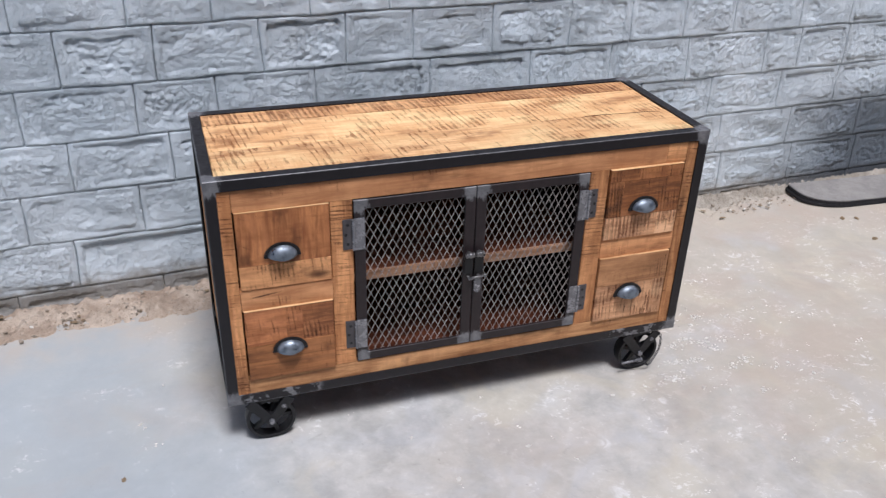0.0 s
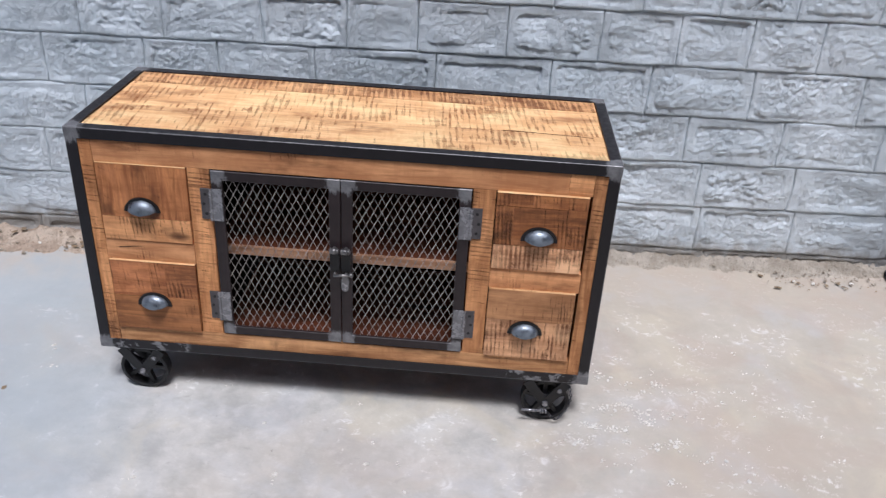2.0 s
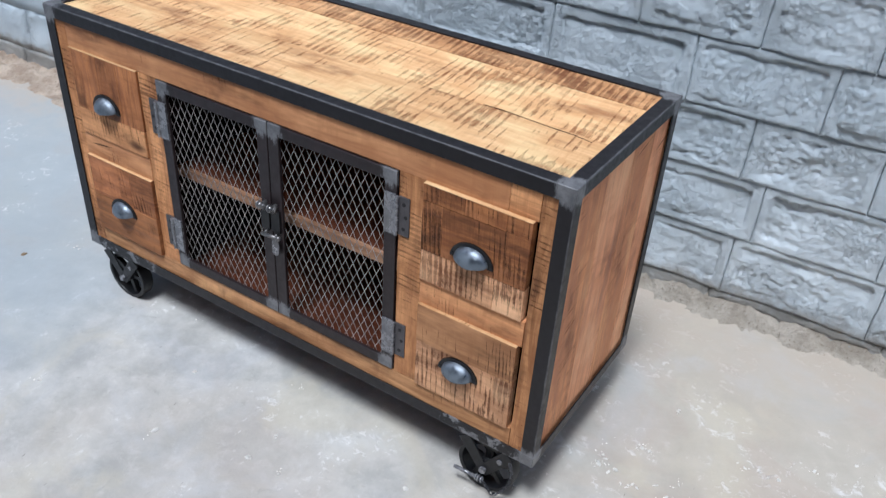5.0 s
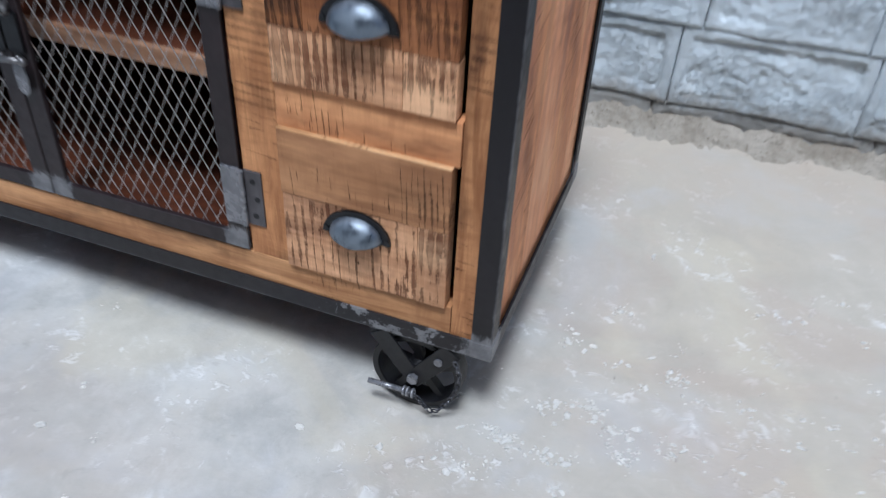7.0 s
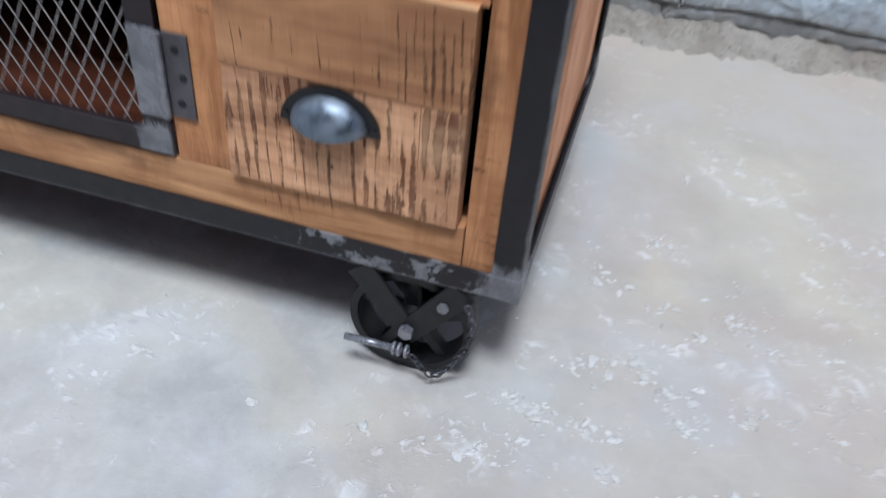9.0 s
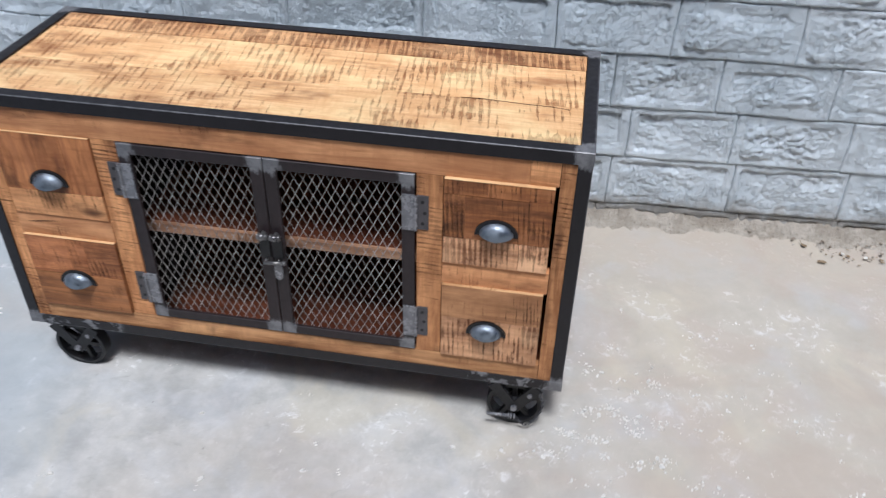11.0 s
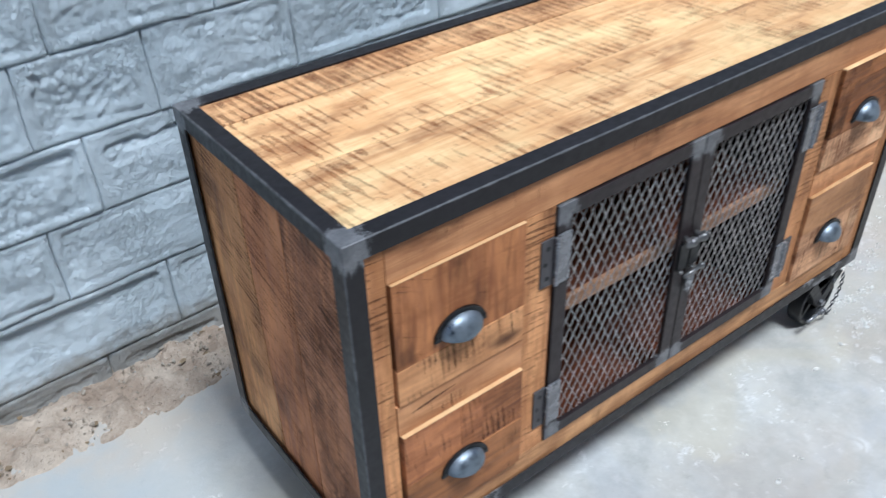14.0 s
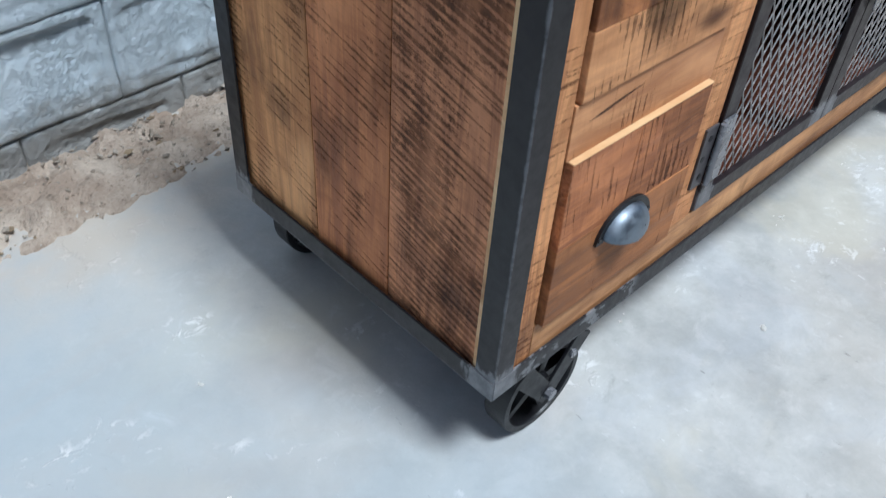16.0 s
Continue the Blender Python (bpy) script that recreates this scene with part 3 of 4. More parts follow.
def cement_fillet():
    """A rough cement skirting that slopes from the wall's foot to the yard."""
    bm = bmesh.new()
    n, k, rows = 700, 16, []
    for i in range(n + 1):
        x = 0.30 + 4.3 * i / n
        rise = smooth01((x - 0.30) / 0.35)
        front = 0.075 + 0.03 * noise.noise((x * 3, 8.0, 0)) + 0.016 * noise.noise((x * 14, 2.0, 0)) + 0.012 * noise.noise((x * 45, 4.0, 0))
        row = []
        for j in range(k + 1):
            s = j / k
            y = -front + (front + 0.02) * s
            p = Vector((x, y, 3))
            z = -0.004 + rise * (0.014 * s + 0.042 * smooth01(s * 1.6 - 0.6)) + smooth01(s * 2.5) * rise * (0.011 * noise.noise(p * 12) + 0.010 * noise.noise(p * 34) + 0.006 * noise.noise(p * 80))
            row.append(bm.verts.new((x, y, z)))
        rows.append(row)
    for i in range(n):
        for j in range(k):
            bm.faces.new((rows[i][j], rows[i + 1][j], rows[i + 1][j + 1], rows[i][j + 1]))
    ob = part("wall_skirting", bm, mat_cement, smooth=True)
    ob.matrix_world = WALL
    return tagged(ob, "dirty grey cement fillet along the foot of the wall", "skirting", kind="structure")


def crumbs(name, material, label, category, count, place, size, flat, seed):
    """Many small uneven lumps in one mesh."""
    rnd, bm = random.Random(seed), bmesh.new()
    for _ in range(count):
        one = bmesh.new()
        bmesh.ops.create_icosphere(one, subdivisions=1, radius=1)
        s = rnd.uniform(*size) * rnd.choice((0.5, 0.7, 1, 1, 1.5))
        shape = Vector((s * rnd.uniform(0.6, 1.7), s * rnd.uniform(0.5, 1.1), s * flat * rnd.uniform(0.6, 1.3)))
        x, y, z = place(rnd)
        m = Matrix.LocRotScale((x, y, z + shape.z * 0.4), Euler((0, 0, rnd.uniform(0, 6.3))), shape)
        for v in one.verts:
            v.co = m @ (v.co * rnd.uniform(0.6, 1.2))
        merge(one, bm)
    return tagged(part(name, bm, material), label, category, kind="stuff")


# ---- the sideboard on wheels ----
W, D, ZB, ZT, LEG, TH = 0.698, 0.496, 0.147, 0.818, 0.030, 0.004
board = thing("sideboard", "wooden sideboard with dark angle-iron frame on four iron wheels", "sideboard")


def angle_iron(a, b, out1, out2):
    """An L bar from a to b along one axis whose outer edge is the line a b; out1 and out2 are the ways outwards of its two legs."""
    a, b, n, t = Vector(a), Vector(b), Vector(out1), Vector(out2)
    e = 0.0012
    shape = [(e, 0), (LEG - 0.0005, 0), (LEG, TH - e), (TH, TH), (TH - e, LEG), (0, LEG - 0.0005), (0, e)]
    bm = bmesh.new()
    ends = [[bm.verts.new(c - t * u - n * v) for u, v in shape] for c in (a, b)]
    bm.faces.new(ends[0]), bm.faces.new(ends[1][::-1])
    for i in range(len(shape)):
        j = (i + 1) % len(shape)
        bm.faces.new((ends[0][i], ends[1][i], ends[1][j], ends[0][j]))
    return bm


def frame_bars():
    for sx in (-1, 1):
        for y, o in ((0, -1), (D, 1)):
            part("frame_post", angle_iron((sx * W, y, ZB), (sx * W, y, ZT), (sx, 0, 0), (0, o, 0)), steel_frame, board)
    e = 0.0006
    for z, up in ((ZB, -1), (ZT, 1)):
        for y, o in ((0, -1), (D, 1)):
            part("frame_rail", angle_iron((-W + e, y + o * e, z + up * e), (W - e, y + o * e, z + up * e), (0, o, 0), (0, 0, up)), steel_frame, board)
        for sx in (-1, 1):
            part("side_rail", angle_iron((sx * (W + 2 * e), e, z + up * 2 * e), (sx * (W + 2 * e), D - e, z + up * 2 * e), (sx, 0, 0), (0, 0, up)), steel_frame, board)


def carcass():
    # top boards, laid inside the rim
    ys = (TH + 0.024, 0.196, 0.385, D - TH - 0.024)
    for a, b, m in zip(ys, ys[1:], (wood_top, wood_top, wood_top_back)):
        part("top_board", box(-W + 0.030, W - 0.030, a + 0.0006, b - 0.0006, ZT - 0.028, ZT - 0.003 + random.uniform(-0.001, 0.0005), 0.0022, wobble=0.0006), m, board)
    # side planks
    for sx in (-1, 1):
        cuts = (0.038, 0.186, 0.322, D - 0.012) if sx < 0 else (0.030, 0.165, 0.290, 0.395, D - 0.012)
        for i, (a, b) in enumerate(zip(cuts, cuts[1:])):
            m = (wood_side_sawn, wood_side_red, wood_side_tan)[i] if sx < 0 else (wood_side, wood_side_pink, wood_side, wood_side_pink)[i]
            part("side_plank", box(sx * (W - 0.008), sx * (W - 0.026), a + 0.0005, b - 0.0005, ZB + 0.006, ZT - 0.034, 0.002), m, board)
        part("edge_strip", box(sx * (W - 0.0042), sx * (W - 0.026), 0.0292, 0.0375 if sx < 0 else 0.0298, ZB + 0.006, ZT - 0.034, 0.0006), wood_edge, board)
    # face frame
    f0, f1 = 0.0045, 0.024
    for sx in (-1, 1):
        part("outer_stile", box(sx * (W - 0.006), sx * 0.6372, f0, f1, ZB + 0.006, 0.786, 0.0012), wood_stile, board)
        part("inner_stile", box(sx * 0.3375, sx * 0.395, f0, f1, 0.222, 0.7275, 0.0012), wood_stile, board)
        part("drawer_rail", box(sx * 0.3955, sx * 0.636, f0 - 0.0015, f1, 0.4435, 0.504, 0.0012), wood_rail, board)
    part("top_rail", box(-0.636, 0.574, f0, f1, 0.728, 0.7865, 0.0012), wood_rail, board)
    part("top_rail", box(0.5745, 0.636, f0, f1, 0.728, 0.7865, 0.0012), wood_soft, board)
    part("bottom_rail", box(-0.636, 0.636, f0, f1, ZB + 0.006, 0.2215, 0.0012), wood_foot, board)
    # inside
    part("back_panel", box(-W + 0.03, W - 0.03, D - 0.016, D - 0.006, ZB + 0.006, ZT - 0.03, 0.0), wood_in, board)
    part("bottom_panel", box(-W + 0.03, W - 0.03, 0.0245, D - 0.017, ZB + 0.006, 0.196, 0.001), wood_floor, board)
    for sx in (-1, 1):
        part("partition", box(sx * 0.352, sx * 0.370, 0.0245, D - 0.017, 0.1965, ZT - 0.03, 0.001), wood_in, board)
    # shade deep on the shelf is put into its darker wood, front edge pale
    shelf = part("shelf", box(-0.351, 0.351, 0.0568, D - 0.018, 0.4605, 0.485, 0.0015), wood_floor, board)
    part("shelf_lipping", box(-0.351, 0.351, 0.045, 0.0564, 0.460, 0.4852, 0.0012), wood_shelf, shelf, "pale tan front edge of the shelf")


def cracks():
    """Dark splits in the left drawer rail and along the top."""
    for pts, y in (([(-0.612, 0.479), (-0.585, 0.484), (-0.560, 0.487), (-0.530, 0.4885), (-0.556, 0.4845), (-0.590, 0.4795)], 0.0028),):
        part("split", prism(pts, y, y + 0.003), wood_split, board)
    for pts in ([(0.40, 0.194), (0.44, 0.196), (0.50, 0.1915), (0.55, 0.1875), (0.60, 0.187), (0.64, 0.180), (0.60, 0.1882), (0.55, 0.1888), (0.50, 0.1922), (0.44, 0.1968)],):
        bm = prism([(x, -y) for x, y in pts], ZT - 0.0046, ZT - 0.0016)
        bmesh.ops.transform(bm, matrix=Matrix(((1, 0, 0, 0), (0, 0, -1, 0), (0, 1, 0, 0), (0, 0, 0, 1))), verts=bm.verts[:])
        part("split", bm, wood_split, board)


def cup_handle(cx, z0, parent):
    """A pewter bin pull: hollow half dome over a flange with two screw ears."""
    a, b, d, y0 = 0.0375, 0.0300, 0.026, DRAWER_Y
    bm = bmesh.new()
    n, k, rows = 28, 10, []
    for j in range(k + 1):
        s = math.sin(math.pi / 2 * j / k)
        y = y0 - d * math.cos(math.pi / 2 * j / k) ** 0.85
        rows.append([bm.verts.new((cx + a * s * math.cos(math.pi * i / n), y, z0 - 0.006 * (1 - s) + b * s * math.sin(math.pi * i / n))) for i in range(n + 1)])
    for j in range(k):
        for i in range(n):
            bm.faces.new((rows[j][i], rows[j][i + 1], rows[j + 1][i + 1], rows[j + 1][i]))
    bmesh.ops.remove_doubles(bm, verts=bm.verts[:], dist=0.0002)
    bmesh.ops.recalc_face_normals(bm, faces=bm.faces[:])
    bmesh.ops.solidify(bm, geom=bm.faces[:], thickness=0.0014)
    h = part("cup_handle", bm, pewter, parent, "dull pewter cup handle", smooth=True)
    outer = [(cx + 0.0475 * math.cos(math.pi * i / n), z0 - 0.004 + 0.0410 * math.sin(math.pi * i / n)) for i in range(n + 1)]
    inner = [(cx + 0.0350 * math.cos(math.pi * i / n), z0 - 0.004 + 0.028 * math.sin(math.pi * i / n)) for i in range(n, -1, -1)]
    bm = bmesh.new()
    lo, hi = [], []
    for (x, z), (u, w) in zip(outer, inner[::-1]):
        lo.append([bm.verts.new((x, y0 - 0.0042, z)), bm.verts.new((u, y0 - 0.0042, w))])
        hi.append([bm.verts.new((x, y0 + 0.0004, z)), bm.verts.new((u, y0 + 0.0004, w))])
    for i in range(n):
        bm.faces.new((lo[i][0], lo[i + 1][0], lo[i + 1][1], lo[i][1]))
        bm.faces.new((lo[i][0], hi[i][0], hi[i + 1][0], lo[i + 1][0]))
        bm.faces.new((lo[i][1], lo[i + 1][1], hi[i + 1][1], hi[i][1]))
    for i in (0, n):
        bm.faces.new((lo[i][0], lo[i][1], hi[i][1], hi[i][0]))
    for sx in (-1, 1):
        rod((cx + sx * 0.0425, y0 - 0.0058, z0 + 0.003), (cx + sx * 0.0425, y0, z0 + 0.003), 0.0035, bm, 10)
    part("handle_flange", bm, steel_wheel, parent, "dark flange with two screws")
    return h


DRAWER_Y = -0.0035


def drawer(sx, z0, z1, boards, handle_x, handle_z, back=0.0):
    """A drawer: box behind, front glued up of horizontal boards, cup handle."""
    x0, x1 = sorted((sx * 0.3968, sx * (0.6300 if sx > 0 else 0.6338)))
    bm = bmesh.new()
    for x in (x0 + 0.006, x1 - 0.018):
        box(x, x + 0.012, 0.018, 0.42, z0 + 0.012, z1 - 0.03, 0.0, bm)
    box(x0 + 0.006, x1 - 0.006, 0.408, 0.42, z0 + 0.0125, z1 - 0.0305, 0.0, bm)
    box(x0 + 0.0065, x1 - 0.0065, 0.018, 0.4195, z0 + 0.008, z0 + 0.014, 0.0, bm)
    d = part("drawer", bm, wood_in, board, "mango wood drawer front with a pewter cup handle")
    for top, bottom, m, joints in boards:
        bottom += 0.0012 if bottom == z0 else 0.0
        cuts = [x0 + 0.0009] + [x0 + (x1 - x0) * q for q in joints] + [x1 - 0.0009]
        for a, b in zip(cuts, cuts[1:]):
            part("front_board", box(a + 0.0001, b - 0.0001, DRAWER_Y + random.uniform(-0.0006, 0.0006), 0.0178, bottom + 0.0002, top - 0.0002, 0.0012, wobble=0.0004), m, d)
    part("top_edge", box(x0 + 0.0012, x1 - 0.0012, DRAWER_Y - 0.0008, 0.0176, z1 - 0.0003, z1 + 0.0012, 0.0005, wobble=0.0003), wood_edge, d, "pale fresh-sawn top edge")
    cup_handle(handle_x, handle_z, d)
    d.location.y = back


def expanded_metal(x0, x1, z0, z1, y):
    """A sheet of expanded metal with upright diamonds."""
    pw, ph, bm = 0.0205, 0.040, bmesh.new()

    def strand(p, q, tilt):
        a, b = Vector((p[0], y, p[1])), Vector((q[0], y, q[1]))
        u = (b - a).normalized()
        side = Vector((-u.z, 0, u.x)) * 0.00052
        deep = Vector((0, 0.0008, 0)) + side * tilt
        vs = [bm.verts.new(c + i * side + j * deep) for c in (a, b) for i, j in ((-1, -1), (1, -1), (1, 1), (-1, 1))]
        for f in ((0, 1, 2, 3), (7, 6, 5, 4), (0, 4, 5, 1), (1, 5, 6, 2), (2, 6, 7, 3), (3, 7, 4, 0)):
            bm.faces.new([vs[i] for i in f])

    slope = ph / pw
    reach = int((z1 - z0) / ph + 2)
    for sign in (1, -1):
        for i in range(-reach - 1, int((x1 - x0) / pw) + reach + 2):
            at = x0 + (i + 0.5) * pw
            # the line z = z0 + sign * slope * (x - at), cut to the sheet
            xa, xb = at, at + sign * (z1 - z0) / slope
            lo, hi = max(min(xa, xb), x0), min(max(xa, xb), x1)
            if hi - lo > 0.002:
                strand((lo, z0 + sign * slope * (lo - at)), (hi, z0 + sign * slope * (hi - at)), 0.5 * sign)
    return bm


def frame_ring(hx, hz, bx, bz, y0, y1):
    """A welded rectangular frame in one piece."""
    bm = bmesh.new()
    loops = []
    for y, shrink in ((y0 + 0.001, 0.0), (y0, 0.001), (y0, -1), (y0 + 0.001, -2), (y1, -2), (y1, 0.0)):
        ax, az = (hx - shrink, hz - shrink) if shrink >= 0 else (hx - bx + (0.001 if shrink == -1 else 0), hz - bz + (0.001 if shrink == -1 else 0))
        loops.append([bm.verts.new((sx * ax, y, sz * az)) for sx, sz in ((-1, -1), (1, -1), (1, 1), (-1, 1))])
    for a, b in zip(loops, loops[1:] + loops[:1]):
        for i in range(4):
            bm.faces.new((a[i], a[(i + 1) % 4], b[(i + 1) % 4], b[i]))
    return bm


def door(sx):
    """A door of welded flat bars with an expanded-metal sheet and two hinges; its middle is the origin of its mesh."""
    cx, cz, hx, hz, bar = sx * 0.1675, 0.4755, 0.1662, 0.2500, 0.029
    y0, y1 = 0.0005, 0.008
    bm = frame_ring(hx, hz, bar, bar - 0.003, y0, y1)
    d = part("door", bm, steel_door, board, "dark steel mesh door with bare welded corners")
    d.location = (cx, 0, cz)
    part("mesh_sheet", expanded_metal(-hx + 0.012, hx - 0.012, -hz + 0.012, hz - 0.012, 0.0112), steel_mesh, d, "pale expanded-metal sheet")
    for z, side in ((0.630, 1), (0.318, 1)):
        bm = bmesh.new()
        out = sx * hx
        box(out, out - sx * 0.027, y0 - 0.004, y0 + 0.001, z - cz - 0.046, z - cz + 0.046, 0.0008, bm)
        rod((out + sx * 0.003, y0 - 0.004, z - cz - 0.044), (out + sx * 0.003, y0 - 0.004, z - cz + 0.044), 0.0045, bm)
        part("hinge", bm, steel_bare, d, "welded hinge leaf of ground steel")
        bm = box(out + sx * 0.005, out + sx * 0.031, 0.0010, 0.0046, z - cz - 0.044, z - cz + 0.044, 0.0008)
        part("hinge_leaf", bm, steel_dark, d, "grey hinge leaf with three dark screws")
        for k in (-0.028, 0, 0.028):
            at = out + sx * (0.018 + (0.005 if k == 0 else 0))
            part("screw", rod((at, 0.0004, z - cz + k), (at, 0.0020, z - cz + k), 0.0042, None, 12), steel_wheel, d)
    return d


def latch(left, right):
    """Two knobs, a black keeper across the stiles and an eye with a hanging hasp below, where the doors meet."""
    cz = 0.4755
    for d, x in ((left, 0.1675 - 0.016), (right, -0.1675 + 0.014)):
        bm = rod((x, 0.001, 0.528 - cz), (x, -0.018, 0.528 - cz), 0.0055)
        bmesh.ops.create_uvsphere(bm, u_segments=14, v_segments=10, radius=0.0088, matrix=Matrix.Translation((x, -0.018, 0.529 - cz)))
        rod((x - 0.0125, -0.014, 0.526 - cz), (x + 0.0125, -0.014, 0.5275 - cz), 0.0058, bm, 14)
        for k in (-0.0090, 0.0090):
            ring((x + k, -0.014, 0.527 - cz), (1, 0, 0), 0.0066, 0.0020, bm)
        part("knob", bm, steel_bright, d, "bright steel bolt knob", smooth=True)
        part("latch_strap", box(x - 0.0125, x + 0.0125, -0.0055, 0.0002, 0.462 - cz, 0.519 - cz, 0.001), steel_wheel, d)
        bm = ring((x, -0.013, 0.454 - cz), (0, 0, 1), 0.0065, 0.0024)
        rod((x, 0.001, 0.454 - cz), (x, -0.008, 0.454 - cz), 0.003, bm)
        part("eye", bm, steel_bright, d, "bright steel eye", smooth=True)
    bm = rod((-0.186, -0.0150, 0.452 - cz), (-0.140, -0.0150, 0.457 - cz), 0.0040)
    bmesh.ops.create_uvsphere(bm, u_segments=12, v_segments=8, radius=0.0062, matrix=Matrix.Translation((-0.138, -0.0150, 0.457 - cz)))
    part("drop_pin", bm, steel_bright, right, "bright drop pin", smooth=True)
    tongue = [(-0.164, 0.449 - cz), (-0.148, 0.449 - cz), (-0.144, 0.430 - cz), (-0.147, 0.405 - cz), (-0.156, 0.398 - cz), (-0.165, 0.405 - cz), (-0.167, 0.428 - cz)]
    part("hasp_tongue", prism(tongue, -0.0085, -0.0056, None, 0.001), steel_bare, right, "bare steel hasp tongue")


def caster(cx, cy):
    """An iron spoked wheel between two V-shaped forks under a plate."""
    az, r, hw = 0.0695, 0.0695, 0.017
    bm = box(cx - 0.070, cx + 0.070, cy - 0.024, cy + 0.034, ZB - 0.006, ZB - 0.0012, 0.001)
    c = part("caster", bm, steel_wheel, board, "black iron fork with a spoked wheel")
    for y in (cy - hw - 0.009, cy + hw + 0.005):
        for s in (-1, 1):
            top, foot = Vector((cx + s * 0.056, ZB - 0.0055)), Vector((cx, az - 0.004))
            u = (top - foot).normalized()
            v = Vector((-u.y, u.x)) * 0.0135
            q = [top + v * 1.15, top - v * 1.15, foot - v - u * 0.008, foot + v - u * 0.008]
            part("fork_bar", prism([tuple(c2) for c2 in q], y - (0.0004 if s > 0 else 0), y + 0.004, None, 0.0008), steel_wheel, c)
    bm = bmesh.new()
    n, ym = 70, 0.007
    prof = [(r - 0.0105, -ym), (r - 0.0105, -hw + 0.003), (r - 0.0095, -hw), (r - 0.001, -hw), (r, -hw + 0.002), (r, hw - 0.002), (r - 0.001, hw), (r - 0.0095, hw), (r - 0.0105, hw - 0.003), (r - 0.0105, ym)]
    hubp = [(0.0185, -ym), (0.0165, -hw), (0.0, -hw), (0.0, hw), (0.0165, hw), (0.0185, ym)]

    def circle(rad, y):
        return [bm.verts.new((cx + rad * math.cos(2 * math.pi * i / n), cy + y, az + rad * math.sin(2 * math.pi * i / n))) for i in range(n)]

    rim, hub = [circle(*q) for q in prof], [circle(*q) for q in hubp if q[0]]
    for rings in (rim, hub[:2], hub[2:]):
        for a, b in zip(rings, rings[1:]):
            for i in range(n):
                bm.faces.new((a[i], a[(i + 1) % n], b[(i + 1) % n], b[i]))
    bm.faces.new(hub[1]), bm.faces.new(hub[2][::-1])
    inside, outside = set(), set()
    for q in range(5):
        c0 = q * 14 + int(9 + 40 * cx) % 14
        h, o = [(c0 + d) % n for d in range(-4, 5)], [(c0 + d) % n for d in range(-1, 2)]
        for hb, rm in ((hub[0], rim[0]), (hub[3], rim[-1])):
            bm.faces.new([hb[i] for i in h] + [rm[i] for i in o[::-1]])
        for a, b in ((h[0], o[0]), (h[-1], o[-1])):
            bm.faces.new((hub[0][a], rim[0][b], rim[-1][b], hub[3][a]))
        inside |= set(h[:-1])
        outside |= set(o[:-1])
    for i in range(n):
        j = (i + 1) % n
        if i not in inside:
            bm.faces.new((hub[0][i], hub[0][j], hub[3][j], hub[3][i]))
        if i not in outside:
            bm.faces.new((rim[0][i], rim[0][j], rim[-1][j], rim[-1][i]))
    part("wheel", bm, steel_wheel, c, "black cast-iron spoked wheel")
    bm = rod((cx, cy - hw - 0.017, az), (cx, cy + hw + 0.014, az), 0.0085, None, 6)
    part("axle_bolt", bm, steel_bare, c, "bare steel axle bolt")
    bm = rod((cx + 0.037, cy - hw - 0.0125, 0.116), (cx + 0.037, cy - hw - 0.008, 0.116), 0.0065, None, 12)
    part("rivet", bm, steel_bare, c)
    return c


def brake_chain(c, cx, cy):
    """A short chain from the fork to a loose steel pin that rests against the wheel."""
    y = cy - 0.031
    path = [Vector(p) for p in ((cx + 0.063, y, 0.131), (cx + 0.070, y, 0.105), (cx + 0.066, y, 0.068), (cx + 0.050, y, 0.034), (cx + 0.034, y - 0.004, 0.018), (cx + 0.018, y - 0.006, 0.034), (cx + 0.008, y - 0.006, 0.047))]
    dense = []
    for i in range(len(path) - 1):
        p0, p1, p2, p3 = path[max(i - 1, 0)], path[i], path[i + 1], path[min(i + 2, len(path) - 1)]
        for k in range(12):
            t = k / 12
            dense.append(0.5 * (2 * p1 + (p2 - p0) * t + (2 * p0 - 5 * p1 + 4 * p2 - p3) * t * t + (3 * p1 - p0 - 3 * p2 + p3) * t ** 3))
    bm, last, flip, step = bmesh.new(), dense[0], False, 0.0084
    for p in dense[1:]:
        if (p - last).length >= step:
            u = (p - last).normalized()
            axis = u.cross(Vector((0, 1, 0))) if flip else Vector((0, 1, 0.15))
            ring((p + last) / 2, axis, 0.0036, 0.0013, bm, 1.7, u, 12, 6)
            last, flip = p, not flip
    part("chain", bm, steel_chain, c, "short bare steel chain", smooth=True)
    bm = rod((cx - 0.066, y - 0.008, 0.049), (cx - 0.012, y - 0.006, 0.048), 0.0042)
    for x in (cx - 0.010, cx - 0.004, cx + 0.004):
        ring((x, y - 0.006, 0.048), (1, 0, 0.1), 0.0055, 0.0023, bm)
    part("brake_pin", bm, steel_bare, c, "loose steel pin on the chain", smooth=True)


frame_bars()
carcass()
cracks()
drawer(-1, 0.505, 0.7265, ((0.7265, 0.574, wood_figured, (0.70,)), (0.574, 0.505, wood_soft, ())), -0.522, 0.598, 0.004)
drawer(-1, 0.2225, 0.4425, ((0.4425, 0.333, wood_sawn, (0.46, 0.64)), (0.333, 0.2225, wood_plain, ())), -0.520, 0.310)
drawer(1, 0.505, 0.7265, ((0.7265, 0.690, wood_dark, (0.40, 0.78)), (0.690, 0.578, wood_dark, (0.20,)), (0.578, 0.505, wood_pale, (0.72,))), 0.514, 0.600)
drawer(1, 0.2225, 0.4425, ((0.4425, 0.348, wood_olive, ()), (0.348, 0.2225, wood_pale, (0.82,))), 0.505, 0.310)
door_l, door_r = door(-1), door(1)
latch(door_l, door_r)
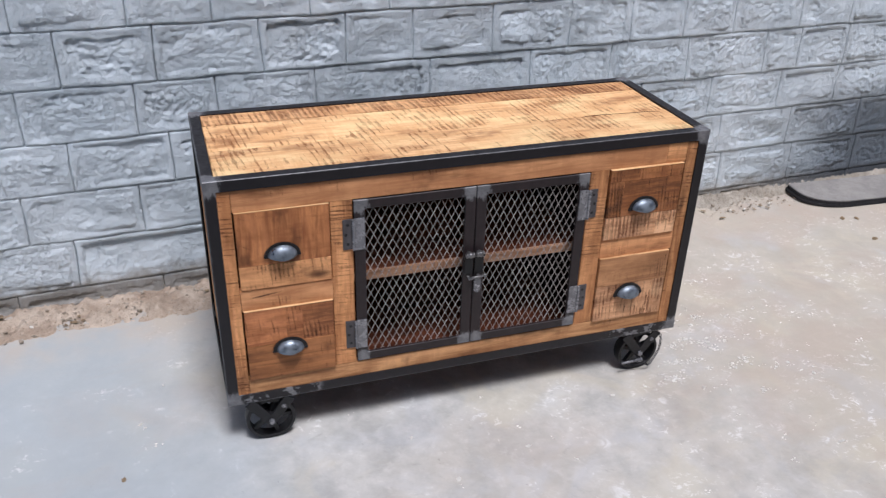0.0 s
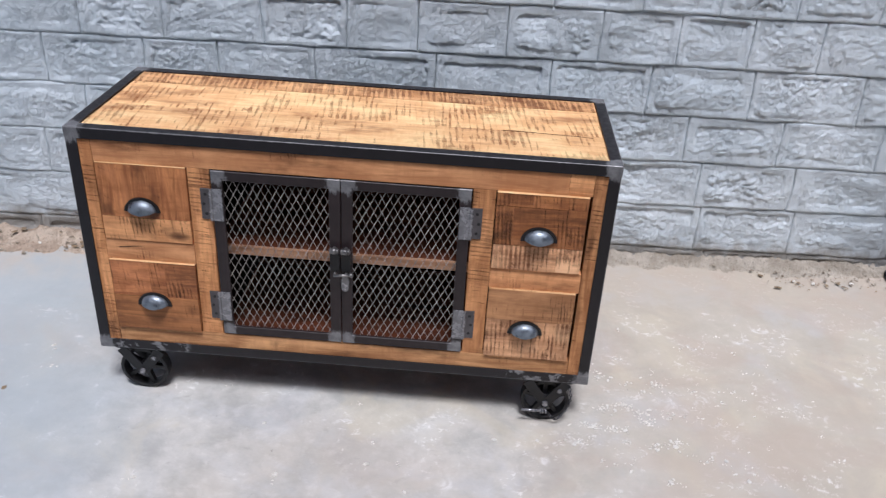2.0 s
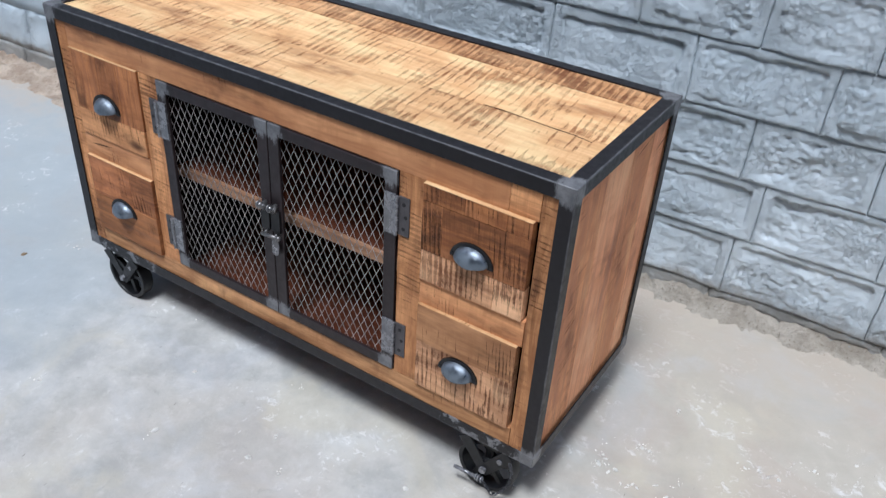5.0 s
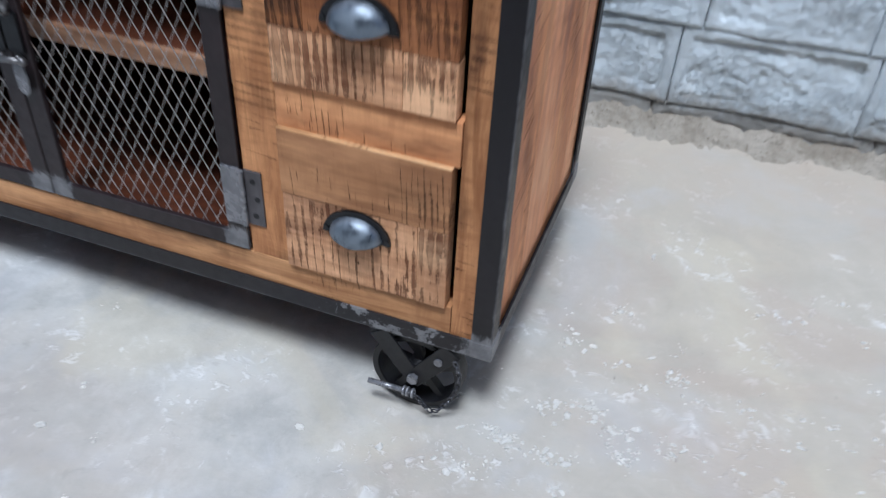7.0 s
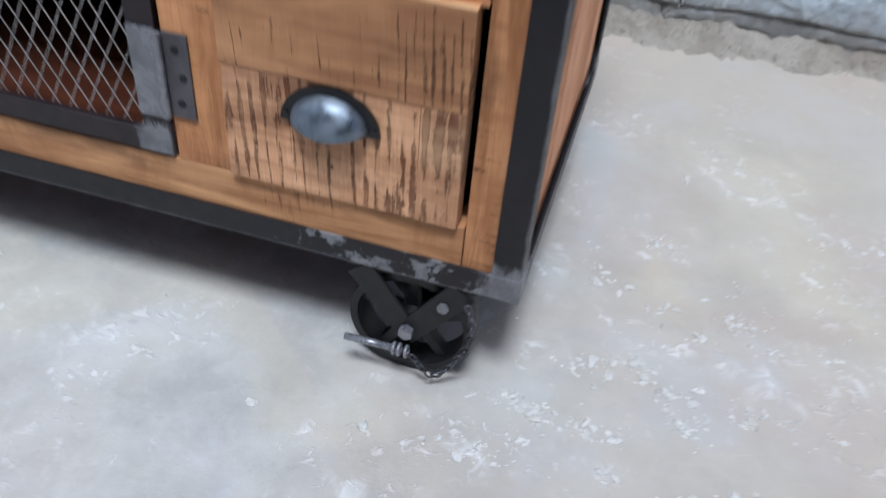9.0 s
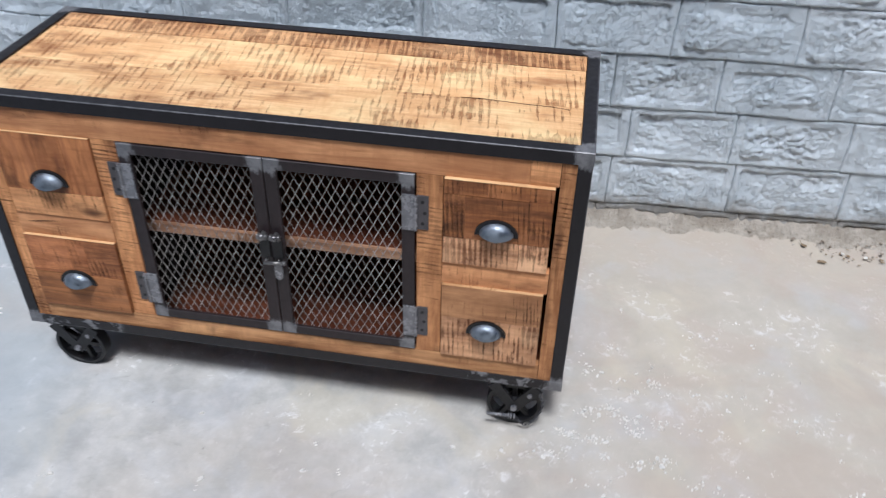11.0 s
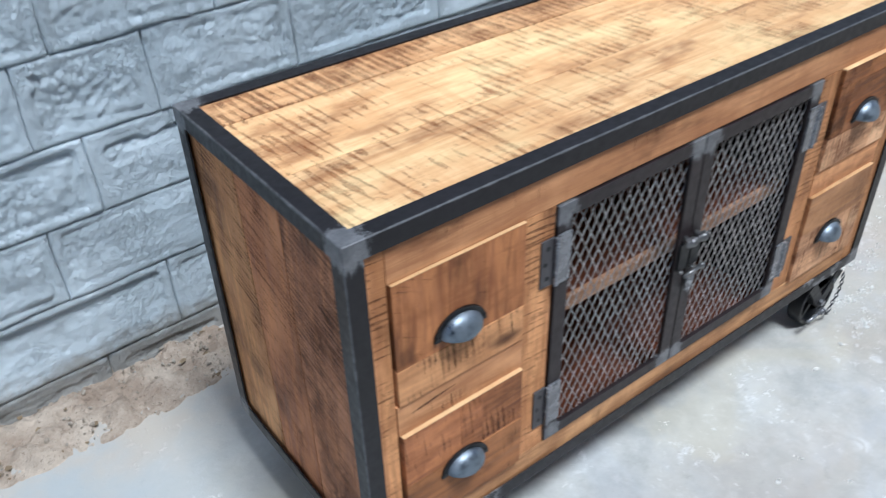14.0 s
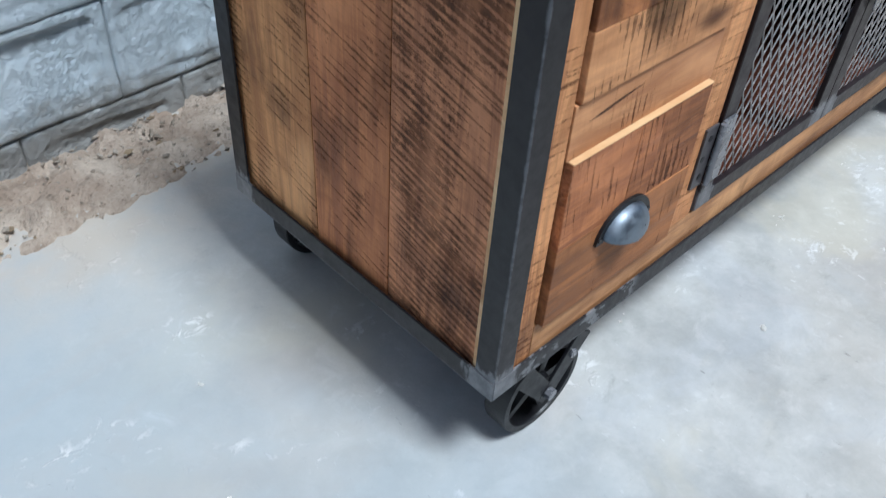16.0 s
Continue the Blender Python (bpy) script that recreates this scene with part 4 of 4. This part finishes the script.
for wx, wy in ((-0.586, 0.027), (0.587, 0.027), (-0.586, 0.466), (0.587, 0.466)):
    wheel_fork = caster(wx, wy)
    if wx > 0 and wy < 0.2:
        brake_chain(wheel_fork, wx, wy)


# ---- loose things on the ground ----
def rubber_mat():
    """A thick flat mat with rounded corners, one edge on the dirt."""
    pts = []
    for cx, cy, rx, ry, a0 in ((0.46, 0.088, 0.08, 0.015, 0), (-0.525, 0.088, 0.015, 0.015, 90), (-0.33, 0.02, 0.21, 0.125, 180), (0.42, 0.02, 0.12, 0.125, 270)):
        for i in range(9):
            a = radians(a0 + 90 * i / 8)
            pts.append((cx + rx * math.cos(a), cy + ry * math.sin(a)))
    holder = thing("mat", "dusty grey rubber mat with a black edge", "mat")
    for name, m, z0, z1, grow in (("mat_edge", mat_rubber_edge, 0.0, 0.012, 0.012), ("mat_layer", mat_rubber_edge, 0.0122, 0.026, 0.0), ("mat_top", mat_rubber, 0.0262, 0.031, -0.010)):
        bm = bmesh.new()
        lo = [bm.verts.new((x * (1 + grow), y * (1 + grow * 2), z0)) for x, y in pts]
        hi = [bm.verts.new((x * (1 + grow), y * (1 + grow * 2), z1)) for x, y in pts]
        bm.faces.new(lo[::-1]), bm.faces.new(hi)
        for i in range(len(pts)):
            j = (i + 1) % len(pts)
            bm.faces.new((lo[i], lo[j], hi[j], hi[i]))
        part(name, bm, m, holder)
    return holder


rubber_mat().matrix_world = pose(2.50, 0.905, 0.008, 3, 0, -3)
dirt_strip()
cement_fillet()
crumbs("rubble", mat_pebble, "small stones and rubble in the dirt by the wall", "rubble", 1100, lambda r: in_dirt(r, -1.9, 0.45, 1.0, True) if r.random() < 0.90 else (r.gauss(1.68, 0.20), r.gauss(0.965, 0.030), 0.010), (0.0018, 0.0052), 0.7, 3)
flake_rnd = random.Random(31)
flake_spots = [(flake_rnd.gauss(1.02, 0.22), flake_rnd.gauss(0.05, 0.22)) for _ in range(95)] + [(flake_rnd.uniform(-1.0, 1.7), flake_rnd.uniform(-0.8, 0.4)) for _ in range(30)]
# drifts of flakes beside the wheel with the chain
DRIFTS = ((0.73, 0.0), (0.795, -0.01), (0.87, 0.076), (0.95, 0.076), (0.90, 0.04), (0.90, -0.07), (0.965, -0.05), (0.78, 0.085), (0.775, 0.235), (0.95, 0.22), (0.70, -0.07), (0.83, 0.105))


def by_flake(r):
    if r.random() < 0.42:
        x, y = r.choice(DRIFTS)
        return x + r.gauss(0, 0.018), y + r.gauss(0, 0.010), 0.0
    x, y = r.choice(flake_spots)
    return x + r.gauss(0, 0.008), y + r.gauss(0, 0.006), 0.0


crumbs("plaster_crumbs", mat_flake, "white plaster crumbs scattered on the concrete", "crumbs", 860, by_flake, (0.0011, 0.0046), 0.34, 9)
crumbs("dry_leaves", mat_leaf, "dry leaf scraps in the dirt by the wall", "leaves", 140, lambda r: in_dirt(r, -1.9, 0.4, 0.8) if r.random() < 0.8 else (r.gauss(1.66, 0.14), r.gauss(0.92, 0.022), 0.008), (0.004, 0.010), 0.10, 4)


def lump(name, label, category, group, x, y, z, size, flat, material, seed):
    """One stone, chip or leaf scrap of its own."""
    rnd, bm = random.Random(seed), bmesh.new()
    bmesh.ops.create_icosphere(bm, subdivisions=2, radius=1)
    for v in bm.verts:
        v.co *= 0.8 + 0.45 * noise.noise(v.co * 1.6 + Vector((seed * 3.1, 0, 0)))
        v.co = Vector((v.co.x * size, v.co.y * size * 0.65, max(v.co.z, -0.5) * size * flat))
    ob = part(name, bm, material)
    ob.matrix_world = pose(x, y, z + size * flat * 0.4, 0, 0, rnd.uniform(0, 180))
    return tagged(ob, label, category, group)


for n, (x, y, size) in enumerate(((-1.284, 0.777, 0.009), (1.65, 0.91, 0.009), (1.80, 0.93, 0.010), (1.58, 0.92, 0.008))):
    lump("pebble", "pale stone lying on the dirt by the wall", "stone", "pale stones in the dirt", x, y, 0.008, size, 0.7, mat_flake, n + 20)
for n, (x, y, size) in enumerate(((-1.036, 0.803, 0.020), (-0.895, 0.789, 0.016), (-1.31, 0.703, 0.013))):
    lump("clod", "brown clod of dry earth at the strip's edge", "clod", "clods of earth", x, y, 0.004, size, 0.6, mat_pebble, n + 40)
for n, (x, y, size) in enumerate(((-0.206, -0.104, 0.009), (1.142, -0.178, 0.010), (0.448, -0.095, 0.010), (0.57, -0.083, 0.009), (0.807, 0.077, 0.010), (-0.13, -0.30, 0.011), (0.105, -0.233, 0.011))):
    lump("plaster_chip", "white plaster chip lying on the concrete", "chip", "plaster chips", x, y, 0.0, size, 0.22, mat_flake, n + 60)
for n, (x, y, size) in enumerate(((2.038, 0.73, 0.020), (2.101, 0.713, 0.018), (2.037, 0.532, 0.020), (-0.991, -0.045, 0.011))):
    lump("dry_leaf", "crumpled brown dry leaf scrap on the concrete", "leaf", "leaf scraps on the concrete", x, y, 0.0, size, 0.25, mat_leaf, n + 80)
block_wall()
